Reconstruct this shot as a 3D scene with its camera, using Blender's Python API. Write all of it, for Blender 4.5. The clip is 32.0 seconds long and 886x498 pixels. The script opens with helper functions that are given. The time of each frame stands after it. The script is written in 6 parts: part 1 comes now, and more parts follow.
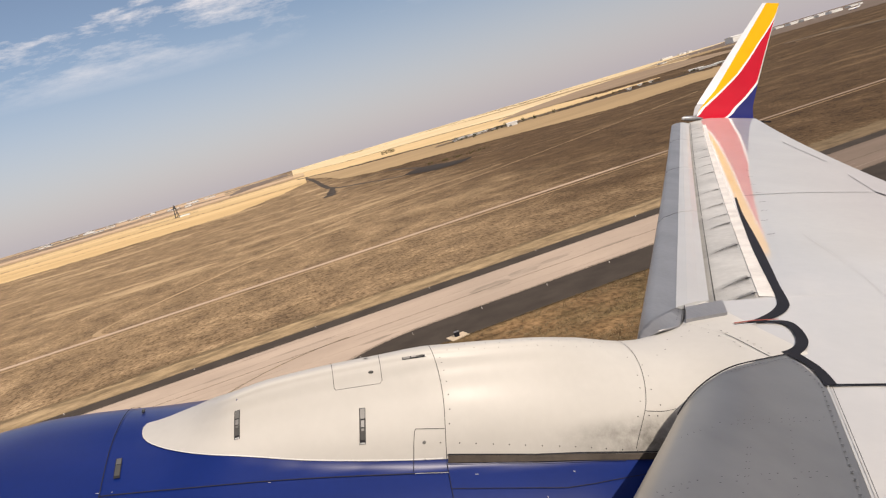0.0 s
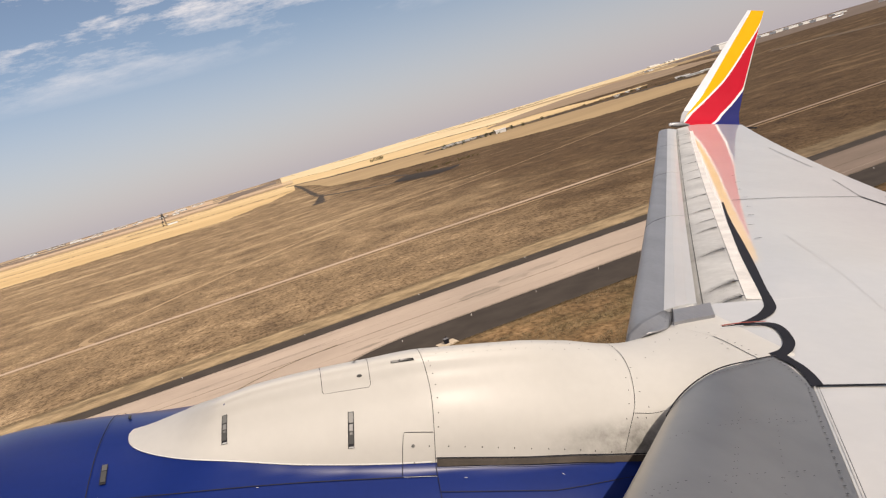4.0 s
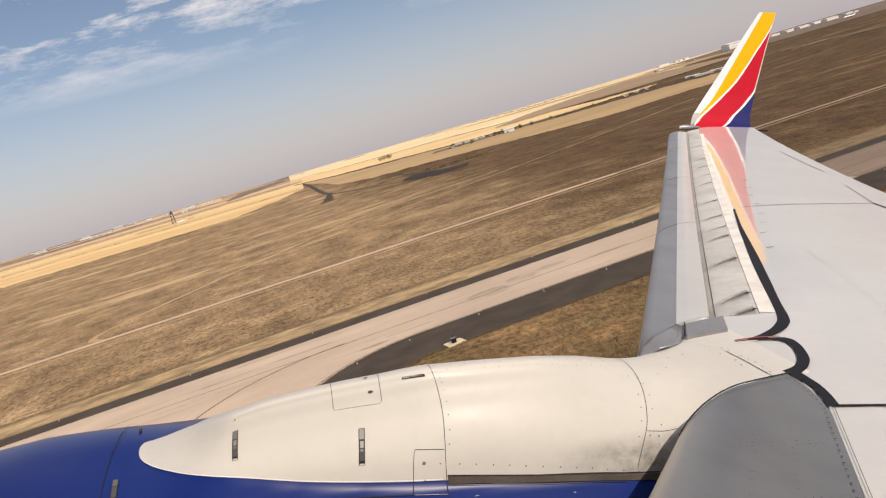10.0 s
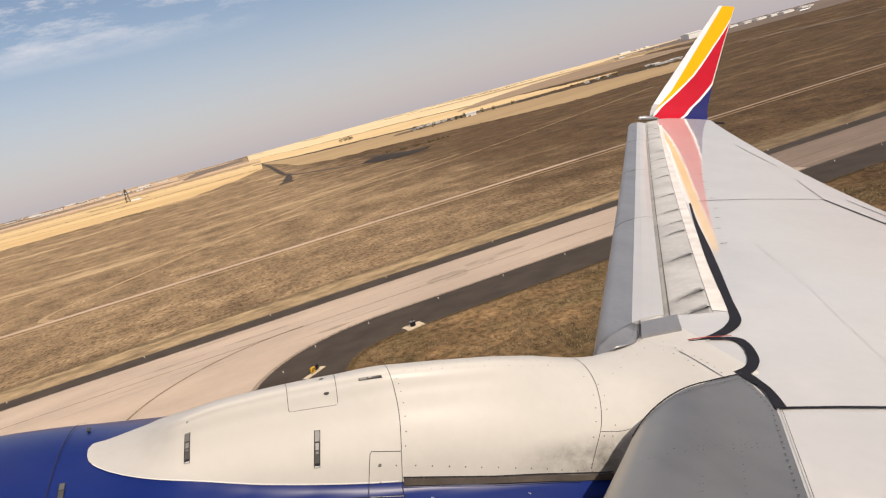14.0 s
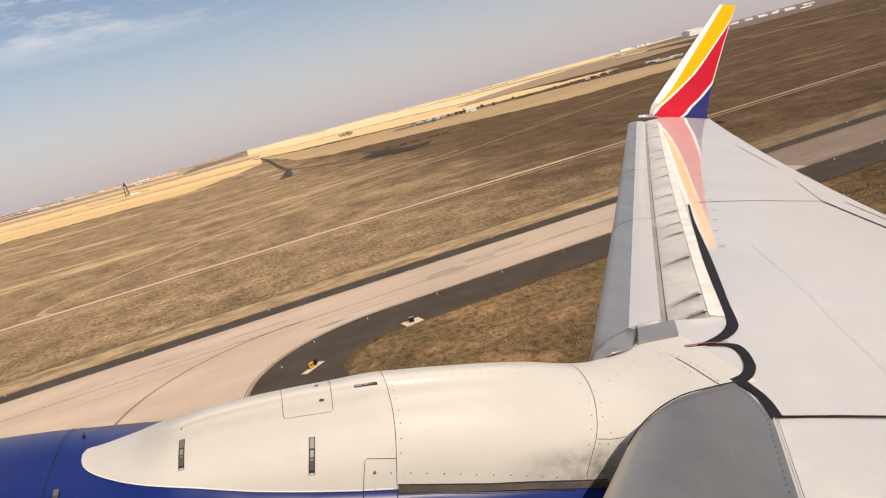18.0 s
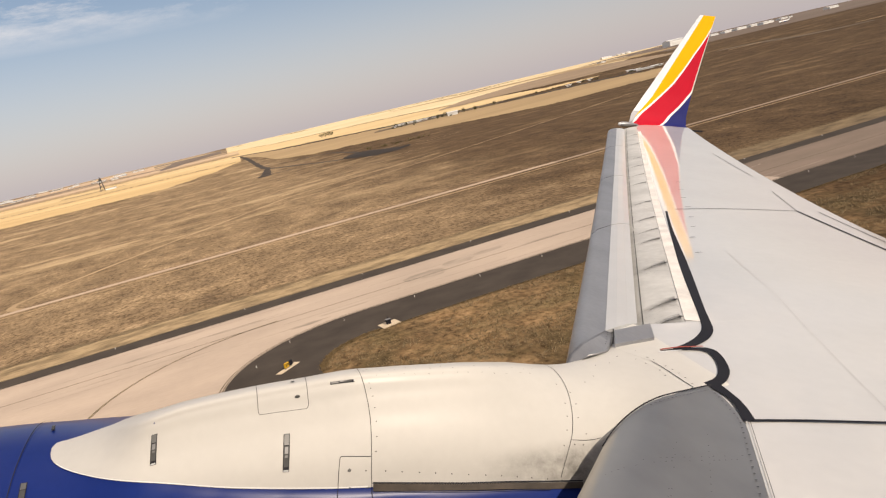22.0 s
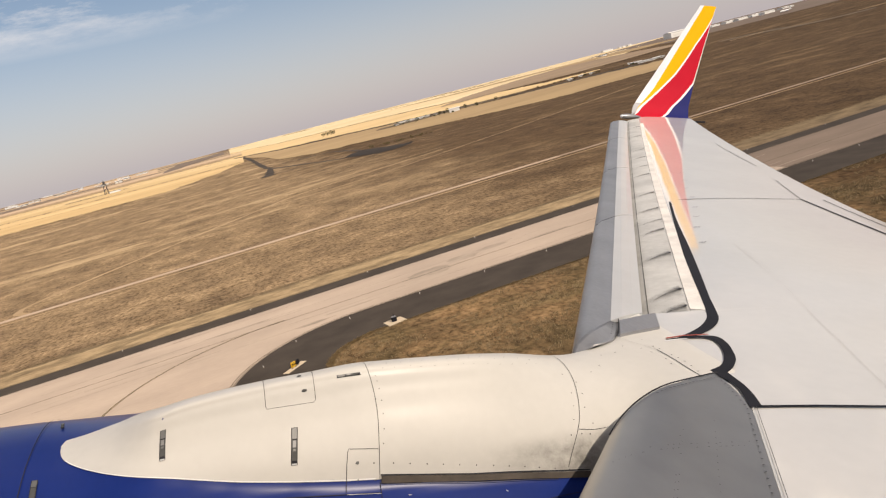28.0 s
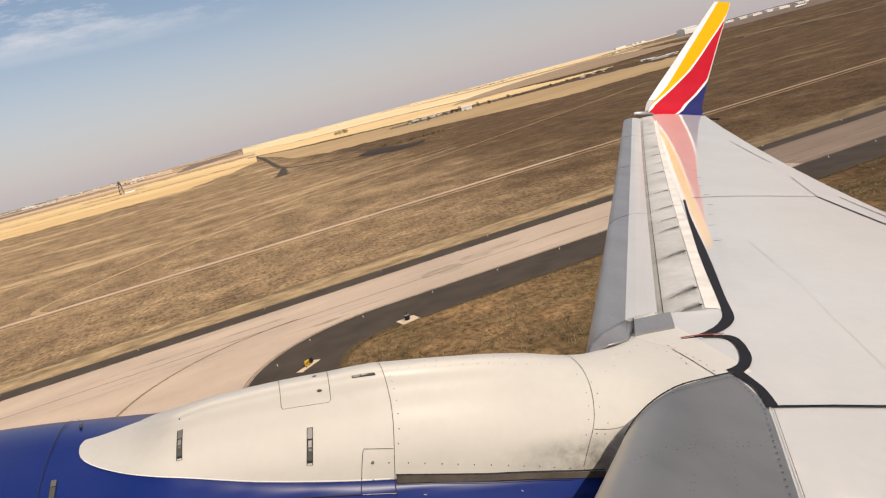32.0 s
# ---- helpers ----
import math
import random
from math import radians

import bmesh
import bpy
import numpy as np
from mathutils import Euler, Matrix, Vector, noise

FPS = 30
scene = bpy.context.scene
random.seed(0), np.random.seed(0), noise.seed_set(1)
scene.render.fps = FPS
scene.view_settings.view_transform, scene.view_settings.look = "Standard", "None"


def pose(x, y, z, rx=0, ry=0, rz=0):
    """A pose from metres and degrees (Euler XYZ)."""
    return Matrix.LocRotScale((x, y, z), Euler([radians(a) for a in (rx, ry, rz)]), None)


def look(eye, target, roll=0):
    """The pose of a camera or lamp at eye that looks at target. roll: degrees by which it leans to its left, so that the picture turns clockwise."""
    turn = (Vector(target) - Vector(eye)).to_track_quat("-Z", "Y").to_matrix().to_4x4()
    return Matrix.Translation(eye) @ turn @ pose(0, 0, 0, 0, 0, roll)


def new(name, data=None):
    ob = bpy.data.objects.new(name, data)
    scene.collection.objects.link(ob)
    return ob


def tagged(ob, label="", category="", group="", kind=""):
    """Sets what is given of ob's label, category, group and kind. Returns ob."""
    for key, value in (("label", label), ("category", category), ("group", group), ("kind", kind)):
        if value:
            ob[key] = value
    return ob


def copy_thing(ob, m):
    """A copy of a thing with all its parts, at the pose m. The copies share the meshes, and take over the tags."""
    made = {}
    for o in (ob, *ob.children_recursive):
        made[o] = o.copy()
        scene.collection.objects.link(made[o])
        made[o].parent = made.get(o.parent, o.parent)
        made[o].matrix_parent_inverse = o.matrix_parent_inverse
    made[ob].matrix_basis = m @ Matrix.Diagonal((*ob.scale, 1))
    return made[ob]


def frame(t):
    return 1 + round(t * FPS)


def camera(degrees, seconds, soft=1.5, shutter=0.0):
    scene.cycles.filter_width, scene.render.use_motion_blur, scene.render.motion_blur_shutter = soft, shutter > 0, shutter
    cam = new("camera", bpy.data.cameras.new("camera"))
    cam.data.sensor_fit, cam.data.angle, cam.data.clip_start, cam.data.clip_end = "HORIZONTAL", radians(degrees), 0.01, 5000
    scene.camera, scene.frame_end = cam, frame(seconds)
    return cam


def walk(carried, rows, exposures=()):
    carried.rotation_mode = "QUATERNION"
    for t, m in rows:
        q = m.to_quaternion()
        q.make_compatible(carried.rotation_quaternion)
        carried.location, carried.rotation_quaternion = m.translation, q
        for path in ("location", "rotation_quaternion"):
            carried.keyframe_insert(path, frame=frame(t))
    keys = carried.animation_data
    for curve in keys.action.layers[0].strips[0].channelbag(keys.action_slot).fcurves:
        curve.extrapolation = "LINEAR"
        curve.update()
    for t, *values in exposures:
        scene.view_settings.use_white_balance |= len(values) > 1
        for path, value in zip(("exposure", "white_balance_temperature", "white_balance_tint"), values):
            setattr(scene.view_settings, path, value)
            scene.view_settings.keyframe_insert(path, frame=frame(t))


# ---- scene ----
DEGREES = 62.0
# The airliner as it climbs away beside the taxiway: bank, nose-up angle, heading against the runway, eye height.
BANK, NOSE_UP, HEADING = -0.37, 15.8, -2.88
EYE = 40.0
A = pose(0, 0, EYE, BANK, NOSE_UP, HEADING)
# seconds, eye in the airliner's frame (x aft, y outboard, z up), turn in degrees
PATH = [
    (0.0, -0.018, -0.019, -0.097, 83.90, 1.03, -11.31),
    (0.5, -0.028, -0.025, -0.159, 84.13, 1.17, -11.23),
    (1.0, -0.025, -0.016, -0.138, 83.89, 0.46, -11.42),
    (1.5, -0.017, -0.011, -0.115, 83.78, 0.69, -11.78),
    (2.0, -0.016, -0.020, -0.113, 84.17, 1.14, -11.97),
    (2.5, -0.015, -0.025, -0.112, 84.16, 0.96, -11.94),
    (4.5, -0.014, -0.019, -0.116, 84.66, 1.22, -12.18),
    (5.0, -0.023, -0.024, -0.127, 85.05, 0.77, -11.67),
    (5.5, -0.022, -0.023, -0.129, 85.52, 0.46, -11.33),
    (6.0, -0.017, -0.021, -0.111, 85.34, 0.70, -11.20),
    (6.5, -0.024, -0.016, -0.111, 85.31, 0.86, -11.04),
    (7.0, -0.027, -0.027, -0.142, 85.84, 1.33, -10.83),
    (7.5, -0.016, -0.019, -0.094, 85.50, 1.65, -10.81),
    (8.0, -0.016, -0.017, -0.102, 85.42, 2.02, -10.93),
    (8.5, -0.026, -0.011, -0.102, 85.29, 1.69, -11.03),
    (9.0, -0.026, -0.008, -0.083, 85.17, 1.60, -11.05),
    (9.5, -0.022, -0.000, -0.063, 84.70, 1.43, -11.18),
    (10.0, -0.025, 0.006, -0.049, 84.36, 0.90, -11.53),
    (10.5, -0.020, 0.011, -0.040, 83.66, 0.60, -12.20),
    (11.0, -0.016, 0.027, -0.019, 82.38, -0.00, -13.19),
    (11.5, -0.023, 0.024, -0.006, 82.30, 0.05, -13.96),
    (12.0, -0.014, 0.017, -0.009, 83.51, 0.74, -14.36),
    (12.5, -0.014, 0.019, -0.002, 83.78, 0.95, -14.80),
    (13.0, -0.013, 0.026, 0.003, 83.82, 0.78, -14.94),
    (13.5, -0.013, 0.028, 0.019, 83.28, 0.14, -14.83),
    (14.0, -0.014, 0.030, 0.018, 83.05, -0.21, -14.52),
    (14.5, -0.010, 0.034, 0.030, 83.15, -0.07, -14.53),
    (16.5, -0.014, 0.048, 0.057, 82.48, -0.48, -15.03),
    (17.0, -0.011, 0.046, 0.052, 82.52, -0.58, -14.97),
    (17.5, -0.008, 0.044, 0.051, 82.51, -0.63, -14.87),
    (18.0, -0.000, 0.041, 0.060, 82.72, -0.56, -14.54),
    (18.5, -0.007, 0.044, 0.057, 82.73, -0.69, -14.62),
    (19.0, -0.003, 0.044, 0.062, 82.63, -0.80, -14.65),
    (19.5, -0.004, 0.047, 0.053, 82.93, -0.78, -15.13),
    (20.0, -0.009, 0.036, 0.029, 83.13, -1.08, -15.62),
    (20.5, -0.009, 0.048, 0.044, 82.94, -1.57, -15.83),
    (21.0, -0.007, 0.041, 0.042, 83.12, -1.71, -15.89),
    (21.5, -0.004, 0.044, 0.047, 83.03, -1.94, -15.87),
    (22.0, -0.005, 0.042, 0.043, 82.97, -1.98, -16.05),
    (22.5, -0.004, 0.041, 0.042, 82.89, -1.84, -16.27),
    (23.0, -0.004, 0.038, 0.039, 82.88, -1.65, -16.36),
    (23.5, -0.004, 0.040, 0.042, 82.80, -1.74, -16.31),
    (24.0, -0.007, 0.044, 0.043, 82.64, -1.85, -16.30),
    (24.5, -0.006, 0.042, 0.041, 82.63, -1.65, -16.34),
    (25.0, -0.002, 0.039, 0.038, 82.36, -1.41, -16.38),
    (25.5, -0.008, 0.040, 0.026, 82.43, -1.23, -16.59),
    (27.5, -0.006, 0.034, 0.021, 82.60, -0.86, -16.09),
    (28.0, -0.004, 0.034, 0.025, 82.71, -0.87, -15.85),
    (28.5, -0.004, 0.033, 0.029, 82.84, -0.85, -15.77),
    (29.0, -0.003, 0.030, 0.025, 82.96, -0.69, -15.67),
    (29.5, -0.005, 0.031, 0.029, 83.09, -0.51, -15.57),
    (30.0, -0.003, 0.032, 0.026, 82.87, -0.29, -15.51),
    (30.5, -0.013, 0.038, 0.021, 82.31, -0.23, -15.69),
    (31.0, -0.016, 0.034, -0.010, 82.77, -0.04, -15.66),
    (31.5, -0.018, 0.032, -0.004, 82.95, -0.25, -15.39),
    (32.0, -0.009, 0.034, 0.032, 82.58, -0.53, -14.89),
]

cam = camera(DEGREES, 32.0, soft=1.2)
walk(cam, [(r[0], A @ pose(*r[1:])) for r in PATH], exposures=[(0.0, -0.33, 7150, 14), (8.0, -0.34, 7250, 14), (14.0, -0.30, 7250, 14), (19.0, -0.26, 7500, 14), (25.0, -0.29, 7500, 13), (28.0, -0.31, 7400, 13), (32.0, -0.31, 7350, 13)])

# ---- light ----
SUN_TO = Vector((-0.30, 0.69, -0.66)).normalized()      # the way the sunlight travels
world = bpy.data.worlds.new("sky")
scene.world = world
world.use_nodes = True
wn, wl = world.node_tree.nodes, world.node_tree.links
wn.clear()
w_out = wn.new("ShaderNodeOutputWorld")
w_bg = wn.new("ShaderNodeBackground")
sky = wn.new("ShaderNodeTexSky")
sky.sky_type = "NISHITA"
sky.sun_disc = False
sky.sun_elevation = math.asin(-SUN_TO.z)
sky.sun_rotation = math.atan2(-SUN_TO.x, -SUN_TO.y)
sky.altitude = 1600
sky.air_density = 1.0
sky.dust_density = 4.0
sky.ozone_density = 1.0
w_bg.inputs["Strength"].default_value = 0.129
# thin streaky clouds
w_tc = wn.new("ShaderNodeTexCoord")
w_map = wn.new("ShaderNodeMapping")
w_map.inputs["Rotation"].default_value = (0, 0, radians(-20))
w_map.inputs["Scale"].default_value = (2.2, 5.5, 9.0)
w_noise = wn.new("ShaderNodeTexNoise")
w_noise.inputs["Scale"].default_value = 1.6
w_noise.inputs["Detail"].default_value = 9
w_noise.inputs["Roughness"].default_value = 0.66
w_ramp = wn.new("ShaderNodeValToRGB")
w_ramp.color_ramp.elements[0].position = 0.46
w_ramp.color_ramp.elements[1].position = 0.62
w_sep = wn.new("ShaderNodeSeparateXYZ")
w_high = wn.new("ShaderNodeMapRange")
w_high.inputs["From Min"].default_value = 0.15
w_high.inputs["From Max"].default_value = 0.235
w_mul = wn.new("ShaderNodeMath")
w_mul.operation = "MULTIPLY"
w_mix = wn.new("ShaderNodeMix")
w_mix.data_type = "RGBA"
w_mix.inputs[7].default_value = (11.0, 10.6, 10.5, 1)
wl.new(w_tc.outputs["Generated"], w_map.inputs["Vector"])
wl.new(w_map.outputs["Vector"], w_noise.inputs["Vector"])
wl.new(w_noise.outputs["Fac"], w_ramp.inputs["Fac"])
wl.new(w_tc.outputs["Generated"], w_sep.inputs["Vector"])
wl.new(w_sep.outputs["Z"], w_high.inputs["Value"])
wl.new(w_ramp.outputs["Color"], w_mul.inputs[0])
wl.new(w_high.outputs["Result"], w_mul.inputs[1])
wl.new(w_mul.outputs["Value"], w_mix.inputs["Factor"])
# smoky pale haze that lies along the horizon
w_low = wn.new("ShaderNodeMapRange")
w_low.interpolation_type = "SMOOTHSTEP"
w_low.inputs["From Min"].default_value, w_low.inputs["From Max"].default_value = -0.02, 0.21
w_low.inputs["To Min"].default_value, w_low.inputs["To Max"].default_value = 0.75, 0.0
w_haze = wn.new("ShaderNodeMix")
w_haze.data_type = "RGBA"
w_haze.inputs[7].default_value = (5.25, 5.0, 5.75, 1)
wl.new(w_sep.outputs["Z"], w_low.inputs["Value"])
wl.new(w_low.outputs["Result"], w_haze.inputs["Factor"])
wl.new(sky.outputs["Color"], w_haze.inputs[6])
wl.new(w_haze.outputs[2], w_mix.inputs[6])
wl.new(w_mix.outputs[2], w_bg.inputs["Color"])
wl.new(w_bg.outputs["Background"], w_out.inputs["Surface"])

sun_data = bpy.data.lights.new("sun", "SUN")
sun_data.energy = 4.3
sun_data.angle = radians(0.5)
sun_data.color = (1.0, 0.93, 0.83)
sun = new("sun", sun_data)
sun.matrix_world = look((0, -60, 60), Vector((0, -60, 60)) + SUN_TO)


# ---- materials ----
def material(name, colour, rough=0.5, metal=0.0, coat=0.0, vary=0.12, scale=3.0, stretch=(1, 1, 1), bump=0.0, fine=40.0, second=None, space="Object", shift=False):
    """A surface with variation at two scales: broad stains and fine grain."""
    m = bpy.data.materials.new(name)
    m.use_nodes = True
    n, l = m.node_tree.nodes, m.node_tree.links
    b = n["Principled BSDF"]
    b.inputs["Roughness"].default_value = rough
    b.inputs["Metallic"].default_value = metal
    b.inputs["Coat Weight"].default_value = coat
    if rough > 0.85:
        b.inputs["Specular IOR Level"].default_value = 0.15
        b.inputs["Diffuse Roughness"].default_value = 0.6
    b.inputs["Coat Roughness"].default_value = 0.05
    b.inputs["Coat IOR"].default_value = 1.7 if coat >= 0.99 else 1.5
    tc = n.new("ShaderNodeTexCoord")
    mp = n.new("ShaderNodeMapping")
    mp.inputs["Scale"].default_value = stretch
    l.new(tc.outputs[space], mp.inputs["Vector"])
    if shift:
        info = n.new("ShaderNodeObjectInfo")
        far = n.new("ShaderNodeVectorMath")
        far.operation = "SCALE"
        far.inputs[0].default_value = (310, 170, 90)
        l.new(info.outputs["Random"], far.inputs["Scale"])
        l.new(far.outputs["Vector"], mp.inputs["Location"])
    broad = n.new("ShaderNodeTexNoise")
    broad.inputs["Scale"].default_value = scale
    broad.inputs["Detail"].default_value = 5
    grain = n.new("ShaderNodeTexNoise")
    grain.inputs["Scale"].default_value = fine
    grain.inputs["Detail"].default_value = 3
    l.new(mp.outputs["Vector"], broad.inputs["Vector"])
    l.new(mp.outputs["Vector"], grain.inputs["Vector"])
    add = n.new("ShaderNodeMath")
    add.operation = "ADD"
    half = n.new("ShaderNodeMath")
    half.operation = "MULTIPLY"
    half.inputs[1].default_value = 0.35
    l.new(grain.outputs["Fac"], half.inputs[0])
    l.new(broad.outputs["Fac"], add.inputs[0])
    l.new(half.outputs["Value"], add.inputs[1])
    mr = n.new("ShaderNodeMapRange")
    mr.inputs["From Min"].default_value = 0.42
    mr.inputs["From Max"].default_value = 0.93
    l.new(add.outputs["Value"], mr.inputs["Value"])
    mix = n.new("ShaderNodeMix")
    mix.data_type = "RGBA"
    lo = second or tuple(c * (1 - vary) for c in colour)
    hi = colour if second else tuple(min(1, c * (1 + vary * 0.5)) for c in colour)
    mix.inputs[6].default_value = (*lo, 1)
    mix.inputs[7].default_value = (*hi, 1)
    l.new(mr.outputs["Result"], mix.inputs["Factor"])
    l.new(mix.outputs[2], b.inputs["Base Color"])
    if bump:
        bp = n.new("ShaderNodeBump")
        bp.inputs["Strength"].default_value = bump
        bp.inputs["Distance"].default_value = 0.02
        l.new(add.outputs["Value"], bp.inputs["Height"])
        l.new(bp.outputs["Normal"], b.inputs["Normal"])
    return m


M_WING = material("wing_paint", (0.635, 0.62, 0.60), 0.45, coat=1.0, vary=0.08, scale=0.8, fine=12)
M_WHITE = material("white_cowl_paint", (0.570, 0.556, 0.526), 0.46, coat=0.06, vary=0.07, scale=1.5, fine=25)
def add_soot(m):
    """Exhaust soot and oily runs that gather along the lower joint of the fairing, spread wider to stand in for shade
    there.
    """
    n, l = m.node_tree.nodes, m.node_tree.links
    b = n["Principled BSDF"]
    src = b.inputs["Base Color"].links[0].from_socket
    tc = n.new("ShaderNodeTexCoord")
    sep = n.new("ShaderNodeSeparateXYZ")
    l.new(tc.outputs["Object"], sep.inputs["Vector"])
    low = n.new("ShaderNodeMapRange")
    low.interpolation_type = "SMOOTHSTEP"
    low.inputs["From Min"].default_value, low.inputs["From Max"].default_value = -1.07, -1.15
    l.new(sep.outputs["Z"], low.inputs["Value"])
    aft = n.new("ShaderNodeMapRange")
    aft.interpolation_type = "SMOOTHSTEP"
    aft.inputs["From Min"].default_value, aft.inputs["From Max"].default_value = 0.82, 1.32
    aft.inputs["To Min"].default_value, aft.inputs["To Max"].default_value = 0.08, 0.78
    l.new(sep.outputs["X"], aft.inputs["Value"])
    t = n.new("ShaderNodeTexNoise")
    t.inputs["Scale"].default_value, t.inputs["Detail"].default_value = 5.0, 9
    t.inputs["Roughness"].default_value = 0.72
    runs = n.new("ShaderNodeMapping")
    runs.inputs["Scale"].default_value = (1.1, 1.0, 1.3)
    l.new(tc.outputs["Object"], runs.inputs["Vector"])
    l.new(runs.outputs["Vector"], t.inputs["Vector"])
    mr = n.new("ShaderNodeMapRange")
    mr.inputs["From Min"].default_value, mr.inputs["From Max"].default_value = 0.30, 0.66
    l.new(t.outputs["Fac"], mr.inputs["Value"])
    p1, p2 = n.new("ShaderNodeMath"), n.new("ShaderNodeMath")
    p1.operation = p2.operation = "MULTIPLY"
    l.new(low.outputs["Result"], p1.inputs[0])
    l.new(aft.outputs["Result"], p1.inputs[1])
    l.new(p1.outputs["Value"], p2.inputs[0])
    l.new(mr.outputs["Result"], p2.inputs[1])
    mix = n.new("ShaderNodeMix")
    mix.data_type = "RGBA"
    mix.inputs[7].default_value = (0.07, 0.066, 0.058, 1)
    l.new(p2.outputs["Value"], mix.inputs["Factor"])
    l.new(src, mix.inputs[6])
    l.new(mix.outputs[2], b.inputs["Base Color"])


add_soot(M_WHITE)
M_WHITE.node_tree.nodes["Principled BSDF"].inputs["Coat Roughness"].default_value = 0.22
M_WHITE.node_tree.nodes["Principled BSDF"].inputs["Specular IOR Level"].default_value = 0.16
M_BLUE = material("blue_cowl_paint", (0.006, 0.022, 0.15), 0.30, coat=0.0, vary=0.15, scale=2)
M_BLUE.node_tree.nodes["Principled BSDF"].inputs["Specular IOR Level"].default_value = 0.18
M_YELLOW = material("yellow_paint", (0.80, 0.42, 0.004), 0.5, vary=0.05)
M_RED = material("red_paint", (0.50, 0.006, 0.024), 0.5, vary=0.08)
M_NAVY = material("navy_paint", (0.016, 0.020, 0.13), 0.5, vary=0.05)
for m_ in (M_YELLOW, M_RED, M_NAVY):
    m_.node_tree.nodes["Principled BSDF"].inputs["Specular IOR Level"].default_value = 0.12
M_POLISH = material("polished_metal_edge", (0.86, 0.85, 0.83), 0.3, metal=0.9, vary=0.08, scale=4)
M_STRIPE = material("white_stripe_paint", (0.8, 0.8, 0.8), 0.25, coat=0.6, vary=0.03)
M_BLACK = material("black_sealant", (0.013, 0.013, 0.018), 0.6, vary=0.3, scale=6)
M_METAL = material("brushed_aluminium", (0.38, 0.365, 0.345), 0.34, metal=0.9, vary=0.16, scale=3.0, stretch=(1, 0.5, 1), fine=9)
M_SLATMETAL = material("slat_bare_metal", (0.35, 0.355, 0.37), 0.40, metal=0.6, vary=0.25, scale=1.2, stretch=(2.2, 0.5, 1), fine=30)
M_SLATEND = material("slat_end_primer", (0.12, 0.124, 0.135), 0.6, vary=0.25, scale=6)
M_SLAT = material("slat_grey_paint", (0.47, 0.48, 0.49), 0.38, coat=0.1, vary=0.08, scale=1.5)
M_DUCT = material("fixed_nose_paint", (0.58, 0.575, 0.55), 0.45, vary=0.28, scale=2.2, fine=20)
M_SEAM = material("panel_seam", (0.03, 0.03, 0.035), 0.8, vary=0.2)
M_FAINT = material("faint_seam", (0.44, 0.43, 0.42), 0.7, vary=0.2)
M_PRIMER = material("red_primer", (0.33, 0.06, 0.04), 0.6, vary=0.3)
M_VENT = material("vent_slot", (0.06, 0.06, 0.06), 0.7, vary=0.3)
for m_ in (M_BLACK, M_SEAM):
    m_.node_tree.nodes["Principled BSDF"].inputs["Specular IOR Level"].default_value = 0.15
M_LATCH = material("worn_latch_metal", (0.24, 0.24, 0.245), 0.5, metal=0.4, vary=0.3)
M_RIVET = material("fastener_grey", (0.16, 0.16, 0.16), 0.5, metal=0.5)
M_STEELDOT = material("rivet_grey", (0.085, 0.085, 0.088), 0.5, metal=0.3, vary=0.3)
M_ASPHALT = material("shoulder_asphalt", (0.062, 0.050, 0.041), 0.92, vary=0.3, scale=0.15, fine=6, bump=0.3)
M_ASPHALT2 = material("worn_shoulder_asphalt", (0.115, 0.086, 0.068), 0.92, vary=0.25, scale=0.15, fine=6, bump=0.3)
M_JOINT = material("joint_filler", (0.20, 0.16, 0.12), 0.95, vary=0.3, scale=0.3)
M_LINE = material("runway_white_paint", (0.72, 0.70, 0.66), 0.7, vary=0.15, scale=0.8, fine=6)
M_TAXI = material("taxiway_concrete", (0.45, 0.36, 0.29), 0.9, vary=0.16, scale=0.09, stretch=(0.4, 1, 1), fine=1.6, bump=0.1)
# Same taxiway concrete, darkened to carry the dimness of its aft stretch.
M_TAXIDIM = material("dimmed_taxiway_concrete", (0.225, 0.172, 0.136), 0.9, vary=0.2, scale=0.09, stretch=(0.4, 1, 1), fine=1.6, bump=0.1)
M_MARK = material("worn_dark_marking", (0.10, 0.08, 0.055), 0.9, vary=0.3, scale=0.4)
M_FADED = material("faded_yellow_marking", (0.42, 0.31, 0.16), 0.9, vary=0.3, scale=0.4)
M_STAIN = material("rubbed_concrete", (0.38, 0.31, 0.25), 0.9, vary=0.35, scale=0.3, stretch=(0.4, 1, 1))
M_VERGE = material("mown_verge", (0.46, 0.335, 0.195), 0.95, scale=0.30, stretch=(0.4, 0.7, 1), fine=1.3, second=(0.13, 0.092, 0.053))
# Darkened copy of the verge grass; the aft dimness is in its colour.
M_VERGEDIM = material("dimmed_mown_verge", (0.27, 0.195, 0.115), 0.95, scale=0.30, stretch=(0.4, 0.7, 1), fine=1.3, second=(0.10, 0.072, 0.043))
M_WEED = material("verge_weeds", (0.20, 0.145, 0.085), 0.95, vary=0.4, scale=0.5, fine=3)
M_TRACK = material("worn_track", (0.42, 0.30, 0.18), 0.95, vary=0.35, scale=0.05, fine=0.7, second=(0.27, 0.19, 0.11))
M_CREEK = material("dark_creek_bed", (0.070, 0.057, 0.047), 0.95, vary=0.4, scale=0.05, fine=0.4)
M_POND = material("dark_pond_mud", (0.040, 0.032, 0.027), 0.9, vary=0.25, scale=0.04, fine=0.4)
M_SCRUBGROUND = material("trodden_ground", (0.17, 0.13, 0.09), 0.95, vary=0.5, scale=0.04, fine=0.4)
# Road dirt made darker to imitate how dim the aft part looks.
M_DIRTDIM = material("dimmed_dirt_road", (0.32, 0.24, 0.18), 0.95, vary=0.25, scale=0.02, fine=0.5)
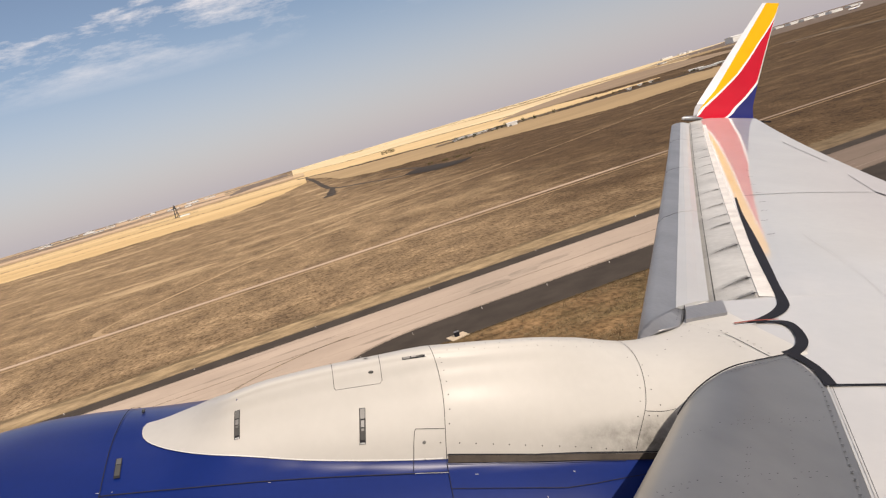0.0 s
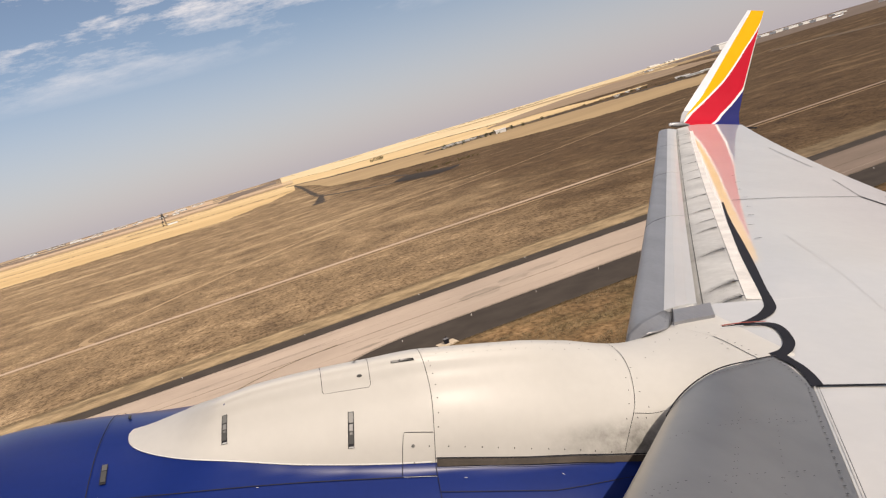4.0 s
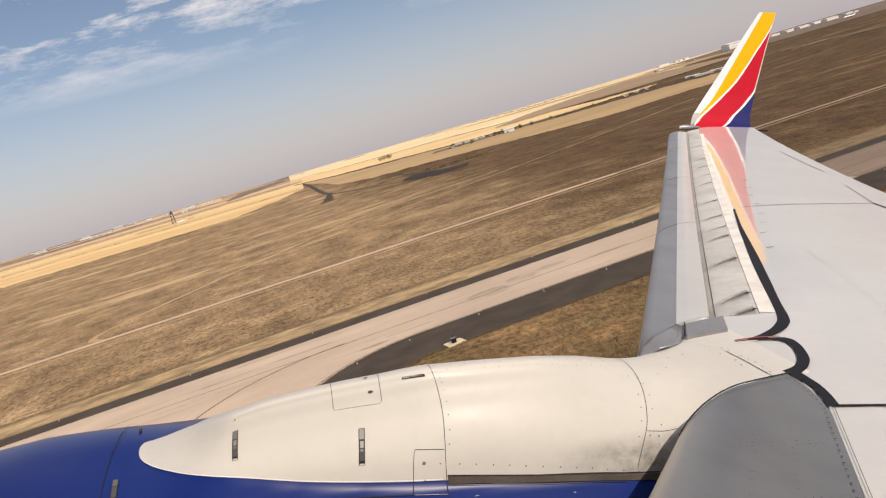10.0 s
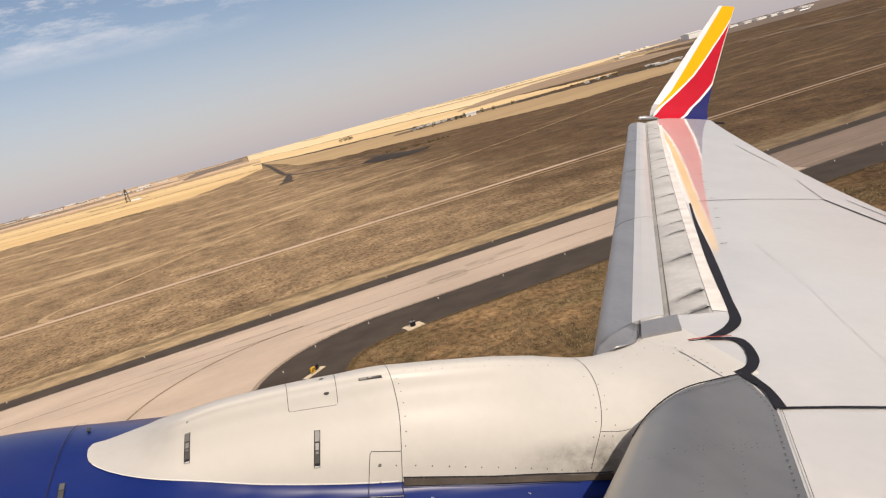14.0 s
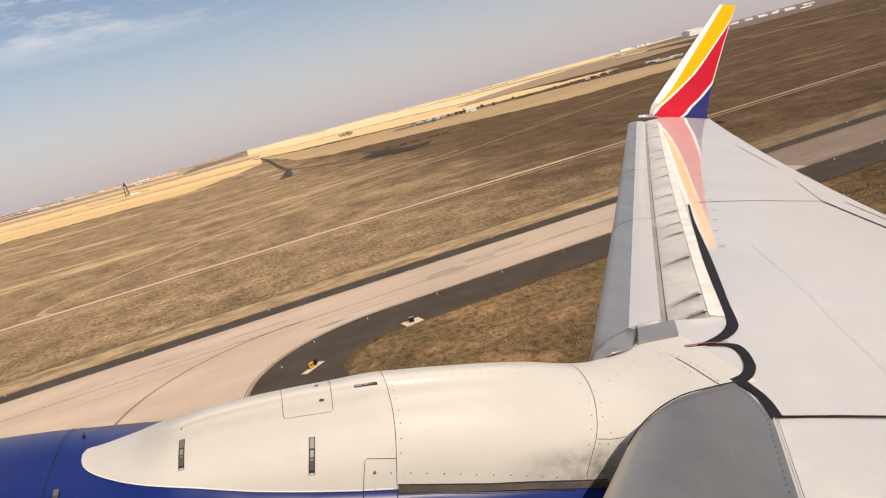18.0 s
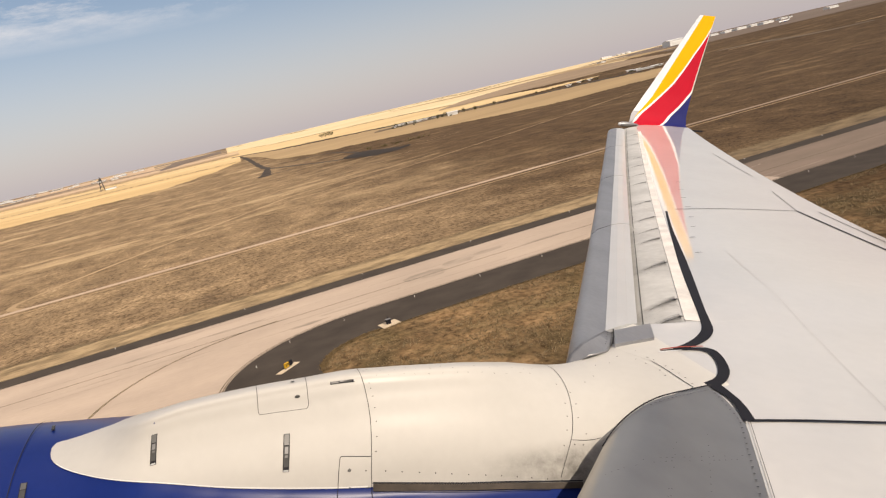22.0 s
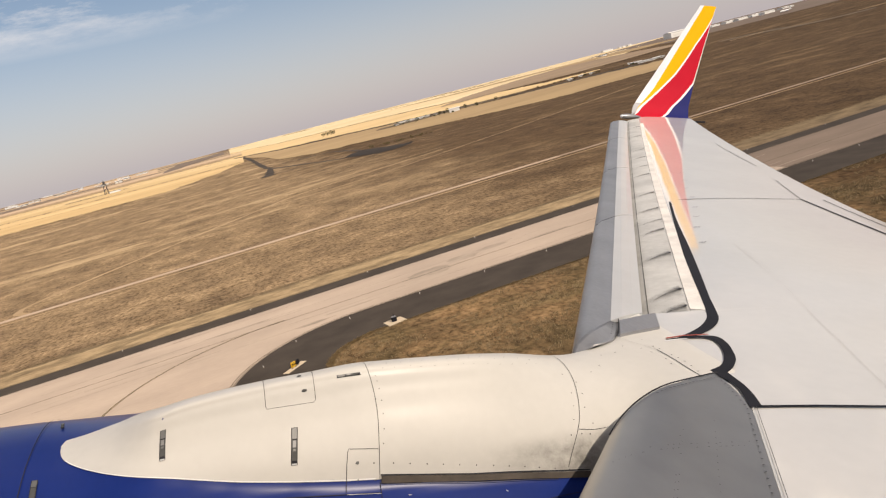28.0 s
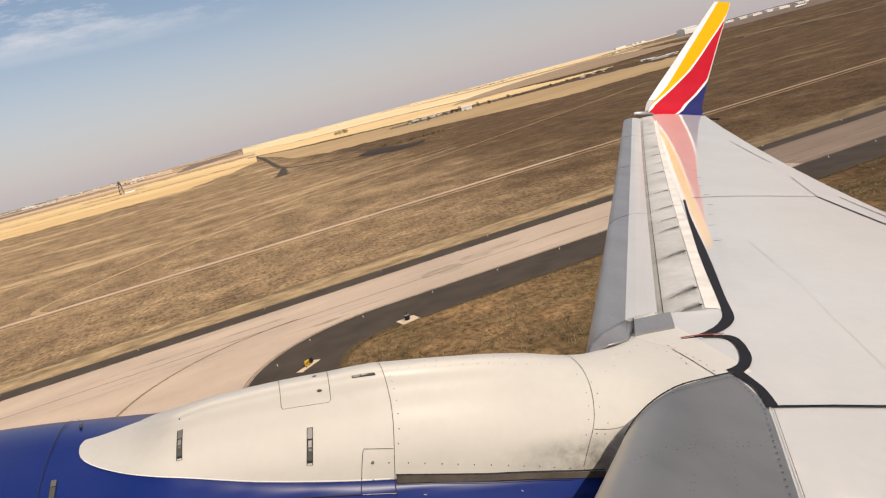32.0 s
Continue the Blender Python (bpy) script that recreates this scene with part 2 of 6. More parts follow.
M_DIRT = material("pale_dirt_road", (0.46, 0.35, 0.265), 0.95, vary=0.2, scale=0.02, fine=0.5)


def crop(name, colour, second, scale=0.004, stretch=(0.25, 1.6, 1)):
    return material(name, colour, 0.95, scale=scale, stretch=stretch, fine=scale * 14, second=second)


M_GOLD = crop("gold_stubble", (0.68, 0.49, 0.26), (0.47, 0.32, 0.155), 0.008)
M_GOLD2 = crop("gold_stubble_pale", (0.70, 0.52, 0.29), (0.52, 0.37, 0.19))
M_PALEGOLD = crop("pale_wheat", (0.74, 0.60, 0.38), (0.60, 0.46, 0.27), 0.003)
M_PEACH = crop("bare_peach_soil", (0.56, 0.41, 0.28), (0.45, 0.32, 0.215))
M_TANFIELD = crop("tan_grass_field", (0.44, 0.315, 0.175), (0.29, 0.205, 0.115), 0.006)
M_BROWNFIELD = crop("brown_fallow", (0.36, 0.265, 0.18), (0.24, 0.175, 0.12), 0.006)
M_DARKFIELD = crop("ploughed_soil", (0.20, 0.155, 0.125), (0.145, 0.112, 0.092))


# ---- mesh helpers ----
def mesh_data(name, verts, faces, mats, ids=None, smooth=False):
    me = bpy.data.meshes.new(name)
    me.from_pydata([tuple(v) for v in verts], [], faces)
    for m in (mats if isinstance(mats, (list, tuple)) else [mats]):
        me.materials.append(m)
    if ids is not None:
        me.polygons.foreach_set("material_index", ids)
    if smooth:
        me.polygons.foreach_set("use_smooth", [True] * len(me.polygons))
    me.update()
    return me


def part_of(name, data, parent, label=""):
    ob = new(name, data)
    ob.parent = parent
    if label:
        ob["label"] = label
    return ob


def part(name, bm, mat, parent, label=""):
    me = bpy.data.meshes.new(name)
    bm.to_mesh(me)
    bm.free()
    me.materials.append(mat)
    return part_of(name, me, parent, label)


def grid(f, us, vs, thick=0.0, down=(0, 0, -1)):
    """Vertices and faces of the sheet f(u, v); with a thickness it becomes a closed slab."""
    nu, nv = len(us), len(vs)
    top = [Vector(f(u, v)) for u in us for v in vs]
    q = lambda i, j: i * nv + j
    faces = [(q(i, j), q(i + 1, j), q(i + 1, j + 1), q(i, j + 1)) for i in range(nu - 1) for j in range(nv - 1)]
    if thick:
        n = len(top)
        d = Vector(down) * thick
        top = top + [p + d for p in top]
        faces += [tuple(reversed([k + n for k in fc])) for fc in faces]
        rim = [q(i, 0) for i in range(nu)] + [q(nu - 1, j) for j in range(1, nv)] + [q(i, nv - 1) for i in range(nu - 2, -1, -1)] + [q(0, j) for j in range(nv - 2, 0, -1)]
        for a, b in zip(rim, rim[1:] + rim[:1]):
            faces.append((b, a, a + n, b + n))
    return top, faces


def box_bm(x0, x1, y0, y1, z0, z1, bevel=0.0):
    bm = bmesh.new()
    bmesh.ops.create_cube(bm, size=1)
    for v in bm.verts:
        v.co = Vector((x0 + (v.co.x + 0.5) * (x1 - x0), y0 + (v.co.y + 0.5) * (y1 - y0), z0 + (v.co.z + 0.5) * (z1 - z0)))
    if bevel:
        bmesh.ops.bevel(bm, geom=bm.edges[:], offset=bevel, segments=2, affect="EDGES")
    return bm


def lerp_table(table, t):
    """Piecewise straight line through (t, value) pairs."""
    if t <= table[0][0]:
        return table[0][1]
    for (a, p), (b, q) in zip(table, table[1:]):
        if t <= b:
            return p + (q - p) * (t - a) / (b - a)
    return table[-1][1]


def smooth_table(table, t):
    """A smooth line through (t, value) pairs, with no kinks at them."""
    if t <= table[0][0] or t >= table[-1][0]:
        return lerp_table(table, t)
    slope = [(q[1] - p[1]) / (q[0] - p[0]) for p, q in zip(table, table[1:])]
    tang = [slope[0]] + [0.0 if a * b <= 0 else 2 * a * b / (a + b) for a, b in zip(slope, slope[1:])] + [slope[-1]]
    for i in range(len(table) - 1):
        (a, p), (b, q) = table[i], table[i + 1]
        if t <= b:
            h = b - a
            u = (t - a) / h
            return p * (1 + 2 * u) * (1 - u) ** 2 + tang[i] * h * u * (1 - u) ** 2 + q * u * u * (3 - 2 * u) + tang[i + 1] * h * u * u * (u - 1)


def smoothstep(a, b, t):
    t = min(1, max(0, (t - a) / (b - a)))
    return t * t * (3 - 2 * t)


def span(a, b, n):
    return [a + (b - a) * i / (n - 1) for i in range(n)]


# ---- the ground ----
RISE = [(0, 0), (800, 0), (1500, 15), (2500, 22), (4800, 28)]


def land(x, y):
    """Height of the plain: level at the airfield, then a long gentle rise to the fields beyond."""
    d = math.hypot(x, y)
    far = smoothstep(1300, 2600, d)
    roll = noise.noise(Vector((x / 700, y / 700, 3.1))) * 2.2 + noise.noise(Vector((x / 260, y / 260, 7.7))) * 0.8
    return far * roll + smooth_table(RISE, d) - 0.12


def build_ground():
    radii = [0, 60, 140, 240, 400, 600, 800] + [850 + 50 * k for k in range(34)] + [2600, 2800, 3000, 3300, 3600, 4000, 4400, 4850]
    n = 240
    verts, faces = [(0, 0, land(0, 0))], []
    for r in radii[1:]:
        for k in range(n):
            a = 2 * math.pi * k / n
            x, y = r * math.cos(a), r * math.sin(a)
            verts.append((x, y, land(x, y)))
    for k in range(n):
        faces.append((0, 1 + k, 1 + (k + 1) % n))
    for i in range(len(radii) - 2):
        for k in range(n):
            a, b = 1 + i * n + k, 1 + i * n + (k + 1) % n
            faces.append((a, a + n, b + n, b))
    m = bpy.data.materials.new("dry_prairie_grass")
    m.use_nodes = True
    nd, l = m.node_tree.nodes, m.node_tree.links
    b = nd["Principled BSDF"]
    b.inputs["Roughness"].default_value = 0.95
    b.inputs["Specular IOR Level"].default_value = 0.1
    b.inputs["Diffuse Roughness"].default_value = 1.0
    tc = nd.new("ShaderNodeTexCoord")

    def tex(scale, stretch, detail=6, rough=0.6):
        mp = nd.new("ShaderNodeMapping")
        mp.inputs["Scale"].default_value = stretch
        t = nd.new("ShaderNodeTexNoise")
        t.inputs["Scale"].default_value = scale
        t.inputs["Detail"].default_value = detail
        t.inputs["Roughness"].default_value = rough
        l.new(tc.outputs["Object"], mp.inputs["Vector"])
        l.new(mp.outputs["Vector"], t.inputs["Vector"])
        return t

    def ramp(src, stops):
        r = nd.new("ShaderNodeValToRGB")
        els = r.color_ramp.elements
        els[0].position, els[0].color = stops[0][0], (*stops[0][1], 1)
        els[1].position, els[1].color = stops[-1][0], (*stops[-1][1], 1)
        for p, c in stops[1:-1]:
            e = els.new(p)
            e.color = (*c, 1)
        l.new(src.outputs["Fac"], r.inputs["Fac"])
        return r

    patches = tex(0.05, (1.1, 0.8, 1), 10, 0.72)
    tufts = tex(1.0, (0.75, 0.5, 1), 7, 0.75)
    fields = tex(0.0016, (0.5, 1.7, 1), 3)
    base = ramp(patches, [(0.35, (0.154, 0.107, 0.066)), (0.45, (0.213, 0.149, 0.090)), (0.53, (0.268, 0.187, 0.112)), (0.60, (0.332, 0.236, 0.143)), (0.69, (0.418, 0.307, 0.191))])
    fine = ramp(tufts, [(0.37, (0.38, 0.35, 0.31)), (0.47, (0.80, 0.79, 0.77)), (0.58, (1.16, 1.16, 1.16))])
    mul = nd.new("ShaderNodeMix")
    mul.data_type, mul.blend_type = "RGBA", "MULTIPLY"
    mul.inputs["Factor"].default_value = 1.0
    l.new(base.outputs["Color"], mul.inputs[6])
    l.new(fine.outputs["Color"], mul.inputs[7])
    streaks = tex(0.5, (0.14, 0.6, 1), 8, 0.75)
    dark = ramp(streaks, [(0.36, (0.66, 0.64, 0.61)), (0.455, (0.90, 0.89, 0.87)), (0.54, (1.0, 1.0, 1.0))])
    mul0 = mul
    mul = nd.new("ShaderNodeMix")
    mul.data_type, mul.blend_type = "RGBA", "MULTIPLY"
    mul.inputs["Factor"].default_value = 1.0
    l.new(mul0.outputs[2], mul.inputs[6])
    l.new(dark.outputs["Color"], mul.inputs[7])
    # paler, sun-bleached patches in the open grass beyond the service road
    bleach = tex(0.015, (0.42, 1.0, 1), 10, 0.76)
    where = nd.new("ShaderNodeMapRange")
    where.interpolation_type = "SMOOTHSTEP"
    where.inputs["From Min"].default_value, where.inputs["From Max"].default_value = 0.51, 0.64
    where.inputs["To Max"].default_value = 0.7
    l.new(bleach.outputs["Fac"], where.inputs["Value"])
    sep0 = nd.new("ShaderNodeSeparateXYZ")
    l.new(tc.outputs["Object"], sep0.inputs["Vector"])
    beyond = nd.new("ShaderNodeMapRange")
    beyond.inputs["From Min"].default_value, beyond.inputs["From Max"].default_value = 302, 420
    l.new(sep0.outputs["Y"], beyond.inputs["Value"])
    both = nd.new("ShaderNodeMath")
    both.operation = "MULTIPLY"
    l.new(where.outputs["Result"], both.inputs[0])
    l.new(beyond.outputs["Result"], both.inputs[1])
    pale = nd.new("ShaderNodeMix")
    pale.data_type = "RGBA"
    pale.inputs[7].default_value = (0.47, 0.345, 0.205, 1)
    l.new(both.outputs["Value"], pale.inputs["Factor"])
    l.new(mul.outputs[2], pale.inputs[6])
    mul = pale
    crops = ramp(fields, [(0.38, (0.14, 0.105, 0.08)), (0.46, (0.22, 0.165, 0.12)), (0.52, (0.34, 0.25, 0.165)), (0.62, (0.50, 0.385, 0.25))])
    # beyond the airfield fence the land turns to large fields
    sep = nd.new("ShaderNodeSeparateXYZ")
    l.new(tc.outputs["Object"], sep.inputs["Vector"])
    out = nd.new("ShaderNodeMapRange")
    out.inputs["From Min"].default_value, out.inputs["From Max"].default_value = 1500, 1900
    l.new(sep.outputs["Y"], out.inputs["Value"])
    mix = nd.new("ShaderNodeMix")
    mix.data_type = "RGBA"
    l.new(out.outputs["Result"], mix.inputs["Factor"])
    l.new(mul.outputs[2], mix.inputs[6])
    l.new(crops.outputs["Color"], mix.inputs[7])
    # brown multiplied into the aft ground for its dimmer look at this sun angle
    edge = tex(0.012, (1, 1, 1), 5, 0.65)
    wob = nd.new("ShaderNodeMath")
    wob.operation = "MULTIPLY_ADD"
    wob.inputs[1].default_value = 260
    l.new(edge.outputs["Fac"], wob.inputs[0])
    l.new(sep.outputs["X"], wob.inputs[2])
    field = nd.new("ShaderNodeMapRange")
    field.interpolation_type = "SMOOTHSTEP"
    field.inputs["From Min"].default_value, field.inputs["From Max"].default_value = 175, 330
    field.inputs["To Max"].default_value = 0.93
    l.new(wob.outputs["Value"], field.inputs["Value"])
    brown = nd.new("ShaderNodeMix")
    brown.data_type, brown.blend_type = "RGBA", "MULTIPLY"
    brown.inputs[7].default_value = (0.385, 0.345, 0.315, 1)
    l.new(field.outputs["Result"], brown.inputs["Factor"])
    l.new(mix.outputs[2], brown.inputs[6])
    # the unmown infield beside the runway is a duller olive brown
    inner = nd.new("ShaderNodeMapRange")
    inner.inputs["From Min"].default_value, inner.inputs["From Max"].default_value = 142, 132
    l.new(sep.outputs["Y"], inner.inputs["Value"])
    dull = nd.new("ShaderNodeMix")
    dull.data_type, dull.blend_type = "RGBA", "MULTIPLY"
    moss = ramp(tex(0.07, (1, 0.8, 1), 7, 0.7), [(0.40, (0.54, 0.54, 0.45)), (0.50, (0.73, 0.68, 0.59)), (0.60, (0.95, 0.86, 0.74))])
    l.new(moss.outputs["Color"], dull.inputs[7])
    l.new(inner.outputs["Result"], dull.inputs["Factor"])
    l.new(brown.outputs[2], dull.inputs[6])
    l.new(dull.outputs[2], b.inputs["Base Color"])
    bp = nd.new("ShaderNodeBump")
    bp.inputs["Strength"].default_value = 0.6
    bp.inputs["Distance"].default_value = 0.25
    l.new(tufts.outputs["Fac"], bp.inputs["Height"])
    l.new(bp.outputs["Normal"], b.inputs["Normal"])
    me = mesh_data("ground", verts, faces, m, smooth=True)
    tagged(new("ground", me), "dry golden prairie grass with brown patches, darkened aft in colour, reaching the horizon", "ground", kind="structure")


build_ground()


def strip(name, x0, x1, y0, y1, z, mat, label, category, step=60):
    n = max(2, int((x1 - x0) / step) + 1)
    v, f = grid(lambda x, y: (x, y, z), span(x0, x1, n), [y0, y1], 0.3)
    return tagged(new(name, mesh_data(name, v, [tuple(reversed(k)) for k in f], mat)), label, category, kind="structure")


LINE_Y = 21.15
FIELD_X = 620            # the stretch of runway that the take-off roll passes last
START_X = 1300           # where the take-off roll is first seen
R0, R1 = -620, 3000
runway = strip("runway", R0, R1, -26, LINE_Y + 1.1, -0.025, M_JOINT, "tan concrete runway slabs with dark tyre and joint marks", "runway")
strip("runway_edge_line", R0, R1, LINE_Y, LINE_Y + 0.92, 0.006, M_LINE, "solid white painted runway edge line", "marking")
strip("runway_line_border", R0, R1, LINE_Y - 0.14, LINE_Y, 0.004, M_ASPHALT, "thin black border painted beside the white edge line", "marking")
shoulder = strip("shoulder", R0, R1, LINE_Y + 1.1, LINE_Y + 7.2, -0.01, M_ASPHALT, "dark asphalt runway shoulder beside the white line", "pavement")
outer_shoulder = strip("outer_shoulder", R0, R1, LINE_Y + 7.2, LINE_Y + 10.6, -0.02, M_ASPHALT2, "worn brown asphalt strip between shoulder and grass", "pavement")

# parallel taxiway with its shoulders, and the exit that leads to it from the runway
TAXI_NEAR, TAXI_FAR, TAXI_MID = 152.0, 181.0, 165.0
EXIT_L, EXIT_R, FILLET = -54.5, -6.5, 30.5
SH_IN = 135.0
taxiway = strip("taxiway", -2200, 139, TAXI_NEAR, TAXI_FAR, 0.02, M_TAXI, "pale tan concrete parallel taxiway across the grass", "taxiway")
# aft stretches have their dimmer look put into the colour
strip("taxiway_dim_stretch", 139, 2800, TAXI_NEAR, TAXI_FAR, 0.02, M_TAXIDIM, "taxiway concrete darkened aft to copy its dimmer look", "taxiway")
strip("taxiway_far_shoulder", -2200, 2800, TAXI_FAR, 188.5, 0.01, M_ASPHALT, "dark asphalt shoulder on the far side of the taxiway", "pavement")
strip("taxiway_verge", 139, 2800, 188.5, 202.5, -0.03, M_VERGEDIM, "mown verge with the dimmer aft look put into its colour", "ground")
strip("taxiway_verge", -2200, 139, 188.5, 202.5, -0.03, M_VERGE, "pale golden mown verge along the taxiway", "ground")


def flat(name, outline, z, mat, label, category):
    """A level paved piece with the given outline, 0.3 m thick."""
    n = len(outline)
    v = [(x, y, z) for x, y in outline] + [(x, y, z - 0.3) for x, y in outline]
    f = [tuple(range(n)), tuple(reversed(range(n, 2 * n)))] + [((k + 1) % n, k, k + n, (k + 1) % n + n) for k in range(n)]
    return tagged(new(name, mesh_data(name, v, f, mat)), label, category, kind="structure")


def arc(cx, cy, r, a0, a1, n=24):
    return [(cx + r * math.cos(radians(a)), cy + r * math.sin(radians(a))) for a in span(a0, a1, n)]


EX, EY = EXIT_R + FILLET, TAXI_NEAR - FILLET         # centre of the fillet on the aft side
LX = EXIT_L - FILLET
outline = [(EXIT_R, LINE_Y + 10.6)] + arc(EX, EY, FILLET, 180, 90) + arc(LX, EY, FILLET, 90, 0) + [(EXIT_L, LINE_Y + 10.6)]
exit_way = flat("taxiway_exit", outline, 0.018, M_TAXI, "pale tan concrete exit taxiway joining the parallel taxiway", "taxiway")
R_IN = FILLET - (TAXI_NEAR - SH_IN)
flat("taxiway_shoulder", [(EXIT_R, LINE_Y + 10.6), (EXIT_R + FILLET - R_IN, LINE_Y + 10.6)] + arc(EX, EY, R_IN, 180, 90, 16) + [(2800, SH_IN), (2800, TAXI_NEAR)] + arc(EX, EY, FILLET, 90, 180), 0.008, M_ASPHALT, "dark asphalt shoulder curving round the taxiway corner", "pavement")
flat("taxiway_shoulder", [(EXIT_L, LINE_Y + 10.6)] + arc(LX, EY, FILLET, 0, 90) + [(-2200, TAXI_NEAR), (-2200, SH_IN)] + arc(LX, EY, R_IN, 90, 0, 16) + [(EXIT_L - FILLET + R_IN, LINE_Y + 10.6)], 0.008, M_ASPHALT, "dark asphalt shoulder curving round the taxiway corner", "pavement")


def painted(name, pts, width, z, mat, parent, label=""):
    """A thin painted or sealed line on level paving."""
    verts, faces = [], []
    P = [Vector(p) for p in pts]
    for i, p in enumerate(P):
        t = (P[min(i + 1, len(P) - 1)] - P[max(i - 1, 0)]).normalized()
        nrm = Vector((-t.y, t.x)) * width / 2
        verts += [(p.x + nrm.x, p.y + nrm.y, z), (p.x - nrm.x, p.y - nrm.y, z)]
        if i:
            faces.append((2 * i - 2, 2 * i - 1, 2 * i + 1, 2 * i))
    return part_of(name, mesh_data(name, verts, faces, mat), parent, label)


for d_ in (0.25, 0.75):
    painted("edge_stripe", [(EXIT_R - d_, 40)] + arc(EX, EY, FILLET + d_, 180, 90, 40) + [(1500, TAXI_NEAR + d_)], 0.22, 0.03, M_MARK, taxiway, "dark worn taxiway edge stripe")
    painted("edge_stripe", [(-1500, TAXI_FAR - d_), (1500, TAXI_FAR - d_)], 0.10, 0.03, M_MARK, taxiway, "dark worn taxiway edge stripe")
for d_ in (-0.2, 0.2):
    painted("lead_line", [(-30.5 + d_, 45)] + arc(8, 127, 38.5 - d_, 180, 90, 40), 0.22, 0.03, M_MARK, exit_way, "dark border of the curved lead-in line")
painted("lead_line", [(-30.5, 45)] + arc(8, 127, 38.5, 180, 90, 40), 0.12, 0.028, M_FADED, exit_way, "faded yellow lead-in line")
painted("centre_line", [(-1500, TAXI_MID), (1500, TAXI_MID)], 0.28, 0.03, M_MARK, taxiway, "dark worn taxiway centre line")
rng_ = random.Random(3)
for x_, y_, l_, w_ in ((44, 166, 6.5, 4.0), (54, 169.5, 4.5, 3.0), (62, 171, 5.5, 1.6), (13, 154.8, 4.2, 1.2), (22, 158, 7, 0.8), (-24, 170, 12, 0.7), (-2, 171, 9, 0.8), (76, 166, 8, 1.0), (104, 171, 10, 1.2), (-62, 174, 5, 2.0)):
    rim = [(x_ + l_ * math.cos(a) * rng_.uniform(0.6, 1.1), y_ + w_ * math.sin(a) * rng_.uniform(0.6, 1.1)) for a in span(0, 2 * math.pi * 17 / 18, 18)]
    part_of("stain", mesh_data("stain", [(x, y, 0.022 + 0.0004 * l_) for x, y in rim], [tuple(range(len(rim)))], M_STAIN), taxiway, "grey rubbed stain on the concrete")
rng_ = random.Random(8)
for k in range(22):
    x_, y_ = rng_.uniform(-60, 130), rng_.uniform(155, 179)
    painted("tyre_mark", [(x_, y_), (x_ + rng_.uniform(8, 24), y_ + rng_.uniform(-0.6, 0.6)), (x_ + rng_.uniform(26, 40), y_ + rng_.uniform(-1.2, 1.2))], rng_.uniform(0.1, 0.35), 0.0275 + 0.0002 * k, M_STAIN, taxiway, "faint dark tyre mark")

# the service road and the wheel track that leaves it
strip("dirt_road", -2600, 150, 296.9, 301.0, 0.0, M_DIRT, "pale straight dirt service road across brown grass", "road")
strip("dirt_road", 150, 2800, 297.2, 300.8, 0.0, M_DIRTDIM, "dirt service road darkened aft for its dimmer look there", "road")
strip("road_verge", -2600, 2800, 290.5, 292.0, -0.06, M_TRACK, "thin worn wheel line beside the dirt road", "road")


def on_land(name, pts, width, mat, label, category, lift=0.12, step=12.0, kind="structure", grain=14.0):
    """A strip that follows the lie of the land along a smoothed line."""
    for _ in range(2):
        cut = [pts[0]]
        for (ax, ay), (bx, by) in zip(pts, pts[1:]):
            cut += [(0.75 * ax + 0.25 * bx, 0.75 * ay + 0.25 * by), (0.25 * ax + 0.75 * bx, 0.25 * ay + 0.75 * by)]
        pts = cut + [pts[-1]]
    P = []
    for (ax, ay), (bx, by) in zip(pts, pts[1:]):
        n = max(1, int(math.hypot(bx - ax, by - ay) / step))
        P += [Vector((ax + (bx - ax) * k / n, ay + (by - ay) * k / n)) for k in range(n)]
    P.append(Vector(pts[-1]))
    verts, faces = [], []
    for i, p in enumerate(P):
        t = (P[min(i + 1, len(P) - 1)] - P[max(i - 1, 0)]).normalized()
        u = i / (len(P) - 1)
        w = width(u) if callable(width) else width
        w *= 1 + (0.35 if grain > 8 else 0.8) * noise.noise(Vector((p.x / grain, p.y / grain, 2.2)))
        nrm = Vector((-t.y, t.x)) * w / 2
        for q in (p + nrm, p - nrm):
            verts.append((q.x, q.y, land(q.x, q.y) + lift))
        if i:
            faces.append((2 * i - 2, 2 * i - 1, 2 * i + 1, 2 * i))
    return tagged(new(name, mesh_data(name, verts, faces, mat)), label, category, kind=kind)


on_land("wheel_track", [(-72, 300), (-80, 312), (-74, 330), (-30, 385), (25, 450), (60, 490), (170, 520)], 3.2, M_TRACK, "pale wheel track curving away from the dirt road", "track", 0.05)
on_land("wheel_track", [(-200, 520), (-60, 470), (60, 440), (220, 520), (420, 640)], 2.2, M_TRACK, "faint pale wheel track through brown grass", "track", 0.05)
rng_ = random.Random(41)
for k in range(7):
    y_ = 555 + 33 * k + rng_.uniform(-9, 9)
    x_ = -60 + 12 * k + rng_.uniform(-30, 30)
    on_land("mown_row", [(x_, y_ - 60), (x_ + 100, y_ - 25 + rng_.uniform(-6, 6)), (x_ + rng_.uniform(150, 260), y_ - 10 + 4 * k)], 1.5, M_TRACK, "faint pale mown rows on a brown slope", "track", 0.05)

